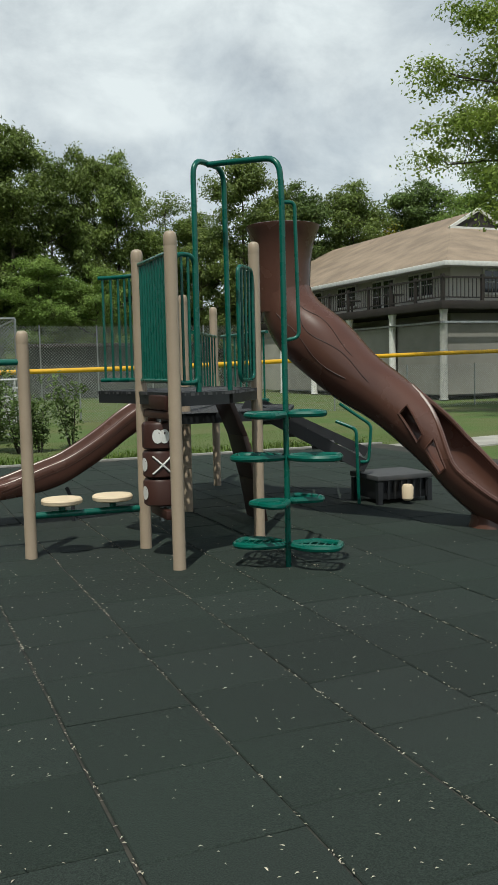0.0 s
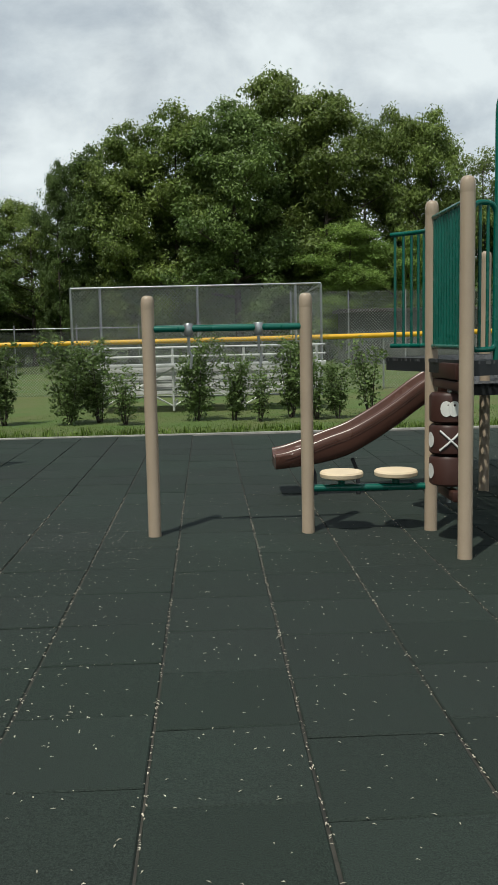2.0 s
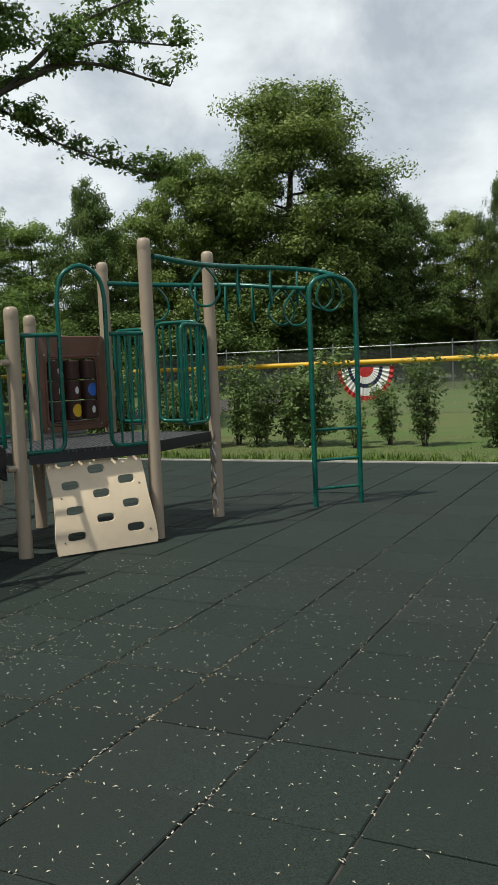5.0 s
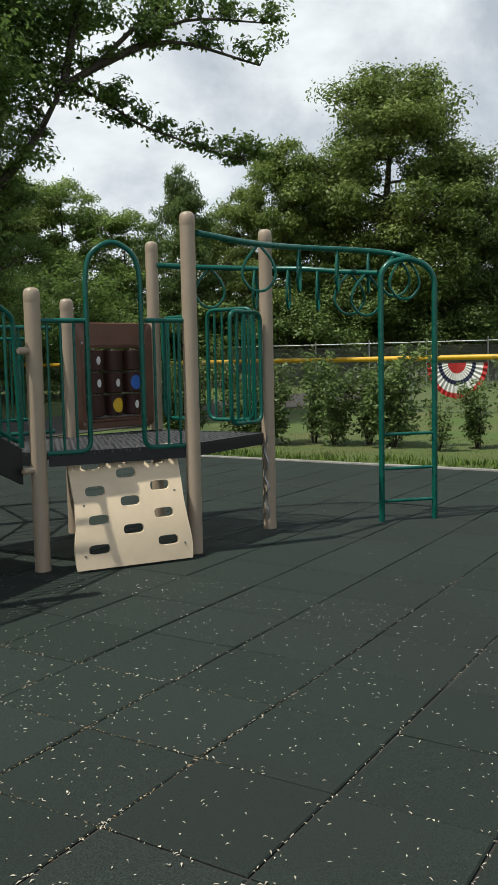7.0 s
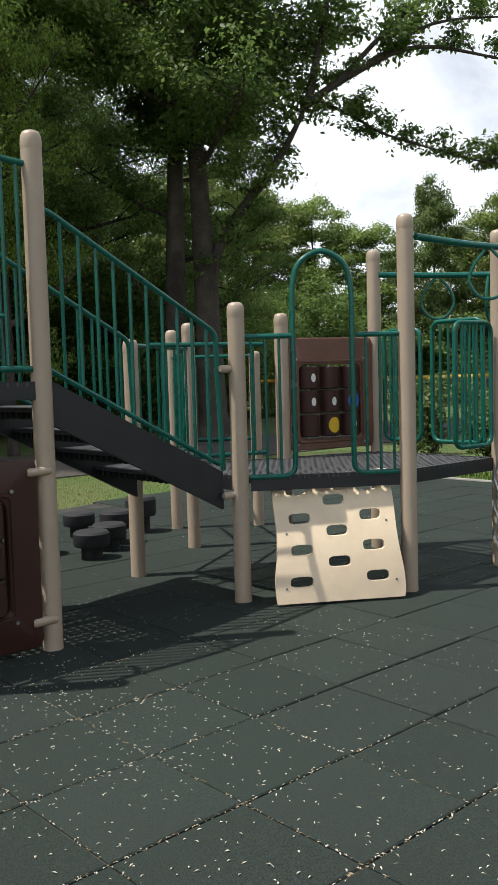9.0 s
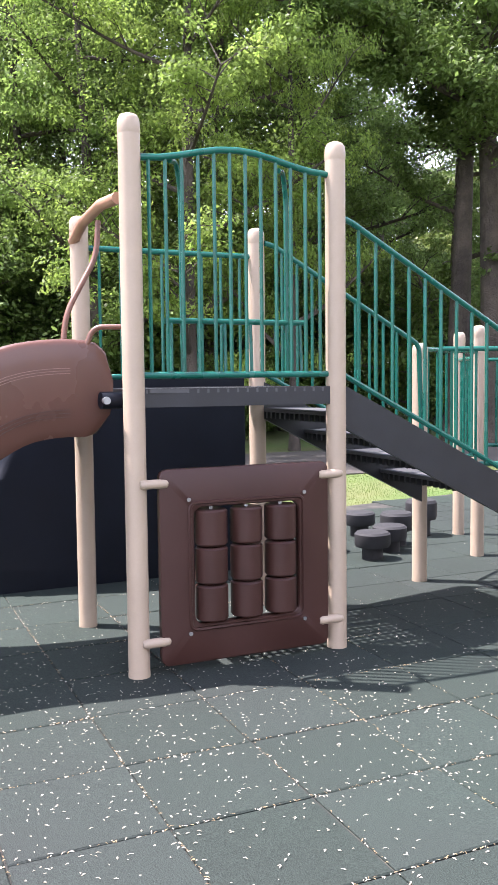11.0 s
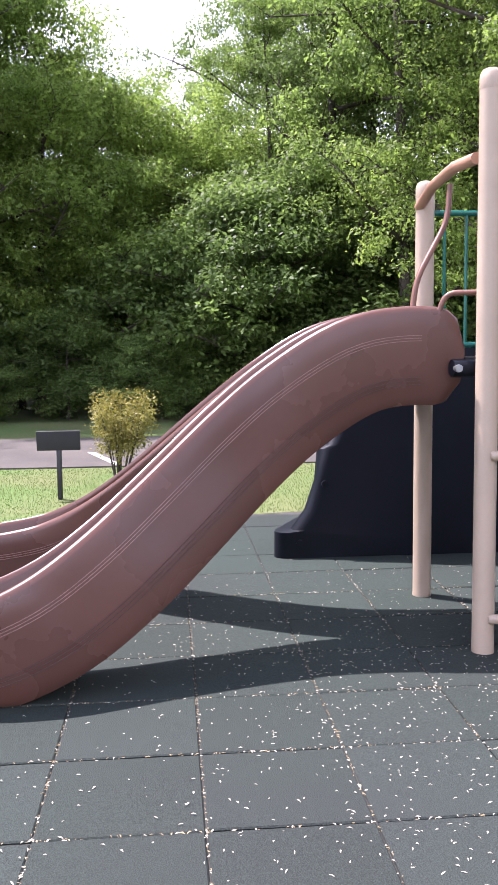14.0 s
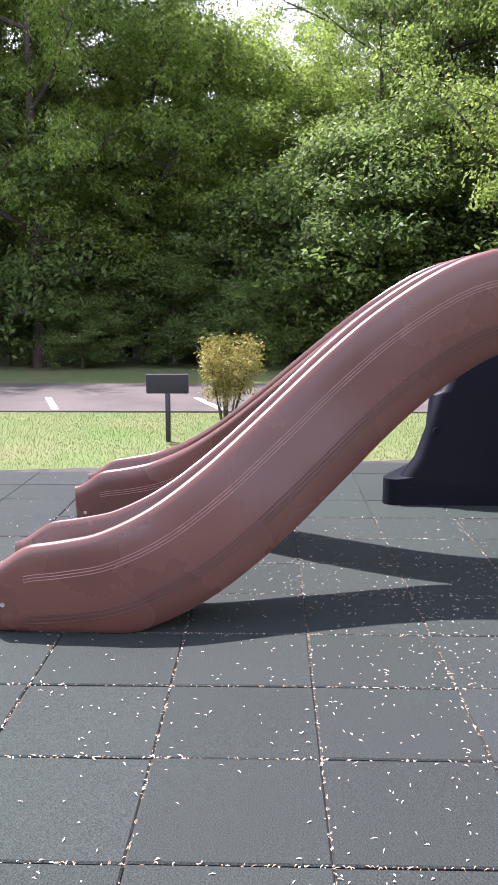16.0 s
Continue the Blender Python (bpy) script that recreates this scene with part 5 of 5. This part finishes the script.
for z in (1.42, 1.22):
    part("guard_rail", tube(B(), [(-2.0, 20.0, z), (3.25, 20.0, z)], 0.024, 8), ALU, stand)
banner = thing("fan_banner", (-7.6, FY - 0.1, 0.4), "pleated red, white and navy half-round bunting on the fence", "bunting")
for r0, r1, mt, nm in ((0.02, 0.30, REDCLOTH, "red_centre"), (0.30, 0.50, WHITECLOTH, "white_band"), (0.50, 0.62, BLUECLOTH, "navy_band"), (0.62, 0.86, WHITECLOTH, "white_band"), (0.86, 1.0, REDCLOTH, "red_edge")):
    bm = B()
    cols = []
    for k in range(37):
        a = math.pi + math.pi * k / 36
        cols.append([bm.verts.new((-7.6 + 0.88 * r * math.cos(a), FY - 0.10 + (0.03 if k % 2 else -0.02) * r, 1.38 + 1.0 * r * math.sin(a))) for r in (r0, r1)])
    for A, C in zip(cols, cols[1:]):
        bm.faces.new((A[0], A[1], C[1], C[0]))
    part(nm, bm, mt, banner, smooth=False)
far_screen = thing("field_screen", (-8, 45, 0), "long low grey mesh screen on a far fence", "fence")
part("screen", chain_link(B(), (-40, 45), (4, 45), 0.0, 2.1, 0.13, 0.014), SCREEN, far_screen, smooth=False)
part("top_rail", tube(B(), [(-40, 44.97, 2.25), (4, 44.97, 2.25)], 0.025, 6), STEEL, far_screen)
for k in range(15):
    part("fence_post", tube(B(), [(-40 + 3.1 * k, 44.95, 0), (-40 + 3.1 * k, 44.95, 2.45)], 0.035, 6), STEEL, far_screen)
dug = thing("dugout", (12, 50, 0), "low grey dugout behind chain-link at the far field", "dugout")
part("wall", box(B(), (8.5, 50, 0), (19, 53, 2.9), 0.03), SCREEN, dug)
part("roof", box(B(), (8.2, 49.6, 2.9), (19.3, 53.2, 3.1), 0.02), DARKWOOD, dug)
part("wire_mesh", chain_link(B(), (5, 46), (20, 46), 0.0, 3.9, 0.16, 0.008), WIRE, dug, smooth=False)
for k in range(6):
    part("fence_post", tube(B(), [(5 + 3 * k, 46, 0), (5 + 3 * k, 46, 3.95)], 0.04, 6), STEEL, dug)
cabin = thing("shed", (-27, 55, 0), "small grey house with a dark roof among the trees", "house")
part("wall", box(B(), (-30, 55, 0), (-24, 60, 3.4)), SIDING, cabin)
bm = B()
v = [bm.verts.new(p) for p in ((-30.4, 54.6, 3.4), (-23.6, 54.6, 3.4), (-23.6, 60.4, 3.4), (-30.4, 60.4, 3.4), (-30.4, 57.5, 5.2), (-23.6, 57.5, 5.2))]
for f in ((0, 1, 5, 4), (2, 3, 4, 5), (1, 2, 5), (3, 0, 4), (3, 2, 1, 0)):
    bm.faces.new([v[i] for i in f])
part("roof", bm, DARKWOOD, cabin)
part("window", box(B(), (-27.8, 54.95, 1.2), (-26.6, 55.0, 2.4)), WHITE, cabin)

# ---- club building ----
club = thing("club_building", (35, 42, 0), "two-storey pale clubhouse with a tan hip roof and dark balcony", "building")
FX, FX1, Y0, Y1, EZ = 24.4, 38.5, 33.3, 50.0, 6.0
part("wall", box(B(), (FX, Y0, 0), (FX1, 63.0, EZ)), SIDING, club)
bm = B()
v = [bm.verts.new(p) for p in ((FX - 0.8, Y0 - 0.8, EZ), (FX1 + 0.8, Y0 - 0.8, EZ), (FX1 + 0.8, 63.8, EZ), (FX - 0.8, 63.8, EZ), (29.7, 40.6, 8.95), (33.2, 40.6, 8.95), (31.45, 40.6, 9.95), (31.45, 57.4, 9.95))]
for f in ((0, 1, 5, 4), (4, 5, 6), (0, 4, 7, 3), (4, 6, 7), (1, 2, 7, 5), (5, 7, 6), (2, 3, 7), (0, 3, 2, 1)):
    bm.faces.new([v[i] for i in f])
part("roof", bm, SHINGLE, club, "tan shingle hip roof", smooth=False)
part("gutter", box(B(), (FX - 0.92, Y0 - 0.92, EZ - 0.16), (FX - 0.78, Y1 + 0.8, EZ + 0.06), 0.02), WHITE, club)
part("gutter", box(B(), (FX - 0.78, Y0 - 0.92, EZ - 0.16), (FX1 + 0.8, Y0 - 0.78, EZ + 0.06), 0.02), WHITE, club)
part("fascia", box(B(), (FX - 0.76, Y0 - 0.76, EZ - 0.12), (FX1, Y0 - 0.01, EZ - 0.02)), WHITE, club)
part("fascia", box(B(), (FX - 0.76, Y0, EZ - 0.12), (FX - 0.01, Y1, EZ - 0.02)), WHITE, club)
bm = B()
bm.faces.new([bm.verts.new(p) for p in ((29.75, 40.55, 9.0), (33.15, 40.55, 9.0), (31.45, 40.55, 9.9))])
gable = part("gable_louvre", bm, DARKWOOD, club)
for p, q in (((29.5, 40.5, 8.9), (31.45, 40.5, 10.0)), ((33.4, 40.5, 8.9), (31.45, 40.5, 10.0)), ((29.5, 40.5, 8.92), (33.4, 40.5, 8.92))):
    part("gable_trim", tube(B(), [p, q], 0.11, 4), WHITE, gable)


def club_window(at, along, door):
    n = Vector((along.y, -along.x, 0))
    m = Matrix(((along.x, n.x, 0, at[0]), (along.y, n.y, 0, at[1]), (0, 0, 1, 0), (0, 0, 0, 1)))
    for s in (-0.55, 0.55):
        z0 = 4.22 if door else 4.65
        w = part("window", box(B(), (s - 0.5, 0.005, z0), (s + 0.5, 0.09, 5.85), 0.01, m), WHITE, club)
        for a, b in ((-0.42, -0.03), (0.03, 0.42)):
            for q0, q1 in ((z0 + 0.1, z0 + 0.1 + (5.65 - z0) / 2 - 0.04), (z0 + 0.1 + (5.65 - z0) / 2, 5.75)):
                part("pane", box(B(), (s + a, 0.088, q0), (s + b, 0.115, q1), 0.0, m), GLASS, w)


for y, door in ((35.6, False), (39.0, True), (42.8, False), (46.8, True), (49.0, False)):
    club_window((FX, y), Vector((0, -1, 0)), door)
for x, door in ((27.2, False), (30.5, True), (34.2, False), (38.0, False), (42.0, True)):
    club_window((x, Y0), Vector((1, 0, 0)), door)
BX, BY = 21.9, 30.4
part("balcony", box(B(), (BX, BY, 3.8), (FX - 0.02, Y1, 4.15), 0.02), DARKWOOD, club)
part("balcony", box(B(), (FX - 0.02, BY, 3.8), (FX1, Y0 - 0.02, 4.15), 0.02), DARKWOOD, club)
for ax, length in ((1, Y1 - BY), (0, FX1 - BX)):
    def bar3(a, b, z0, z1, half, ax=ax):
        lo, hi = [BX + 0.1 - half, BY + 0.1 - half, z0], [BX + 0.1 + half, BY + 0.1 + half, z1]
        lo[ax], hi[ax] = (BY, BX)[1 - ax] + a, (BY, BX)[1 - ax] + b
        return box(B(), lo, hi)
    br = part("balcony_rail", bar3(0.0, length, 5.08, 5.16, 0.05), DARKWOOD, club)
    part("bottom_rail", bar3(0.0, length, 4.26, 4.31, 0.025), DARKWOOD, br)
    for k in range(int(length / 2) + 1):
        part("rail_post", bar3(2.0 * k + 0.05, 2.0 * k + 0.17, 4.15, 5.25, 0.06), DARKWOOD, br)
    for k in range(int(length / 0.2) - 1):
        part("baluster", bar3(0.2 * k + 0.2, 0.2 * k + 0.228, 4.3, 5.09, 0.014), DARKWOOD, br)
    for k in range(int(length / 4) + 1):
        p = [BX + 0.25, BY + 0.25]
        p[ax] += 4.0 * k
        part("column", lathe(B(), (p[0], p[1], 0), [(0.2, 0), (0.17, 0.1), (0.16, 3.6), (0.2, 3.8)], 12), WHITE, club)
        if k < int(length / 4):
            lo, hi = [BX + 0.4, BY + 0.4, 0.2], [BX + 0.45, BY + 0.45, 3.2]
            lo[ax], hi[ax] = p[ax] + 0.2, p[ax] + 3.8
            part("windscreen", box(B(), lo, hi), PORCH, club)
    part("screen_rail", bar3(0.0, length, 3.22, 3.3, 0.04), STEEL, club)
for x, y in ((23.4, 36.5), (23.4, 40.6), (23.4, 44.5), (27.5, 31.8), (31.8, 31.8)):
    tb = thing("patio_table", (x, y, 4.15), "dark metal patio table on the balcony", "table", "patio tables")
    part("table_top", lathe(B(), (x, y, 4.15), [(0.5, 0.70), (0.52, 0.72), (0.5, 0.74)], 16), DARKWOOD, tb)
    part("table_leg", tube(B(), [(x, y, 4.15), (x, y, 4.85)], 0.05, 8), DARKWOOD, tb)

# ---- small sign on the lawn ----
sign = thing("park_sign", (-10.56, 1.66, -0.04), "small dark sign board on a single post in the grass", "sign")
part("sign_post", box(B(), (-10.60, 1.63, -0.04), (-10.54, 1.69, 0.72), 0.008), BLACK, sign)
part("sign_board", box(B(), (-0.02, -0.26, -0.12), (0.02, 0.26, 0.12), 0.008, pose(-10.54, 1.66, 0.68, 0, 8, 0)), RUBBER, sign)

# ---- grass, petals ----
rng = np.random.default_rng(77)


def scatter(name, pts, length, width, mat, label, category, upright):
    n = len(pts)
    a = rng.uniform(0, 6.283, n)
    L = length * rng.uniform(0.5, 1.4, n)
    d = np.stack([np.cos(a), np.sin(a), 0 * a], 1)
    s = np.stack([-np.sin(a), np.cos(a), 0 * a], 1) * (width * rng.uniform(0.6, 1.3, n))[:, None]
    if upright:
        tip = pts + d * (L * 0.45)[:, None] + np.stack([0 * L, 0 * L, L], 1)
        v = np.stack([pts - s, pts + s, tip], 1).reshape(-1, 3)
        k = 3
    else:
        lift = np.stack([0 * L, 0 * L, rng.uniform(0.0015, 0.006, n)], 1)
        v = np.stack([pts - d * L[:, None] / 2, pts + s + lift, pts + d * L[:, None] / 2 + lift * 0.5, pts - s + lift], 1).reshape(-1, 3)
        k = 4
    me = bpy.data.meshes.new(name)
    me.vertices.add(n * k)
    me.vertices.foreach_set("co", v.astype(np.float32).ravel())
    me.loops.add(n * k)
    me.loops.foreach_set("vertex_index", np.arange(n * k, dtype=np.int32))
    me.polygons.add(n)
    me.polygons.foreach_set("loop_start", np.arange(0, n * k, k, dtype=np.int32))
    me.update(calc_edges=True)
    me.materials.append(mat)
    return tagged(new(name, me), label, category, kind="stuff")


def area(n, x0, x1, y0, y1, z):
    return np.stack([rng.uniform(x0, x1, n), rng.uniform(y0, y1, n), np.full(n, z)], 1)


blades = [area(26000, -14, 12, 14.92, 17.0, -0.045), area(16000, -14, 12, 17.0, 20.0, -0.045), area(120000, -13.6, -7.6, -6, 15, -0.045), area(3500, -10, 9.5, 14.9, 15.05, -0.045)]
lawn = np.concatenate(blades)
lawn = lawn[(lawn[:, 0] < edge_x(lawn[:, 1]) - 0.03) | (lawn[:, 1] > MY1)]
scatter("grass", lawn, 0.024, 0.0034, BLADE, "short green grass along the edge of the tiles", "grass", True)
WEED = material("weed_leaf", (0.150, 0.230, 0.035), 0.55, vary=0.2, island=0.4, through_light=0.3, bump=0)
tufts = area(420, -10.5, 9.4, 14.93, 15.9, -0.045)
tufts = np.repeat(tufts, 14, axis=0) + rng.normal(0, 1, (420 * 14, 3)) * (0.06, 0.04, 0.0)
scatter("weeds", tufts[tufts[:, 1] > 14.9], 0.11, 0.014, WEED, "low yellow-green weeds along the kerb", "weeds", True)
flecks = [area(1500, -8.5, 7, -2, 12, 0.001), area(1800, -5.5, 0.0, 3.0, 8, 0.001), area(1200, -6.5, -1.5, 0.5, 6.0, 0.001), area(500, -4.6, -2.6, 3.6, 6.0, 0.001), area(700, -1.5, 3.5, 1.5, 7.0, 0.001)]
PITCH, GX, GY = 0.615, -3.39, 4.955
for n, x0, x1, y0, y1 in ((1700, -7, -1.2, 0, 6.5), (1000, -2, 4, 0, 9)):
    p = area(n, x0, x1, y0, y1, -0.004)
    half = rng.uniform(0, 1, n) < 0.5
    p[half, 0] = GX + PITCH * np.round((p[half, 0] - GX) / PITCH) + rng.normal(0, 0.006, half.sum())
    far = ~half & (p[:, 0] < 0.3)
    p[far, 1] = GY + PITCH * np.round((p[far, 1] - GY) / PITCH) + rng.normal(0, 0.006, far.sum())
    p[:, 2] = np.where(half | far, -0.003, 0.001)
    flecks.append(p)
p = area(1500, -2, 4, 0.5, 9, -0.003)
p[:, 0] = GX + PITCH * np.round((p[:, 0] - GX) / PITCH) + rng.normal(0, 0.005, len(p))
flecks.append(p)
scatter("petals", np.concatenate(flecks), 0.0185, 0.0031, PETAL, "pale dry petals strewn over the rubber tiles", "petals", False)

DEBRIS = material("brown_catkin_debris", (0.33, 0.24, 0.13), 0.85, vary=0.2, island=0.4)
p = area(2800, -6.4, -1.4, 0.6, 6.4, -0.0035)
half = rng.uniform(0, 1, len(p)) < 0.55
p[half, 0] = GX + PITCH * np.round((p[half, 0] - GX) / PITCH) + rng.normal(0, 0.004, half.sum())
p[~half, 1] = GY + PITCH * np.round((p[~half, 1] - GY) / PITCH) + rng.normal(0, 0.004, (~half).sum())
scatter("debris", p, 0.02, 0.0024, DEBRIS, "brown dry catkin debris caught in the tile joints", "debris", False)

# ---- rubber tiles ----
bm = B()
h = PITCH / 2 - 0.006
box(bm, (-h, -PITCH / 2 + 0.0035, -0.032), (h, PITCH / 2 - 0.0035, 0.0))
e = [e for e in bm.edges if all(v.co.z > -0.01 for v in e.verts)]
bmesh.ops.bevel(bm, geom=e, offset=0.006, segments=1, affect="EDGES")
tile_mesh = finish("rubber_tile", bm, MAT, smooth=False)
verts, faces = [], []
tv = [v.co.copy() for v in tile_mesh.vertices]
tf = [tuple(p.vertices) for p in tile_mesh.polygons]
ni0, ni1 = math.ceil((MX0 - GX) / PITCH), math.floor((MX1 - GX) / PITCH)
tr = random.Random(5)
for i in range(ni0, ni1):
    cx = GX + PITCH * (i + 0.5)
    shift = 0.0 if cx < 0.3 else (0.34 if i % 2 else -0.15)
    for j in range(-18, 17):
        cy = GY + PITCH * (j + 0.5) + shift
        if not MY0 + h < cy < MY1 - h or cx - h < edge_x(cy) - 0.1:
            continue
        m = pose(cx + tr.uniform(-0.002, 0.002), cy + tr.uniform(-0.002, 0.002), tr.uniform(-0.003, 0.0015), tr.uniform(-0.3, 0.3), tr.uniform(-0.3, 0.3), tr.uniform(-0.25, 0.25))
        if -6.5 < cx < 4 and -0.2 < cy < 9.5:
            t = new("rubber_tile", tile_mesh)
            t.parent = rubber_mat
            t.matrix_basis = m
        else:
            n0 = len(verts)
            verts += [m @ v for v in tv]
            faces += [tuple(k + n0 for k in f) for f in tf]
me = bpy.data.meshes.new("outer_tiles")
me.from_pydata(verts, [], faces)
me.materials.append(MAT_FAR)
rest = tagged(new("outer_tiles", me), kind="stuff")
rest.parent = rubber_mat
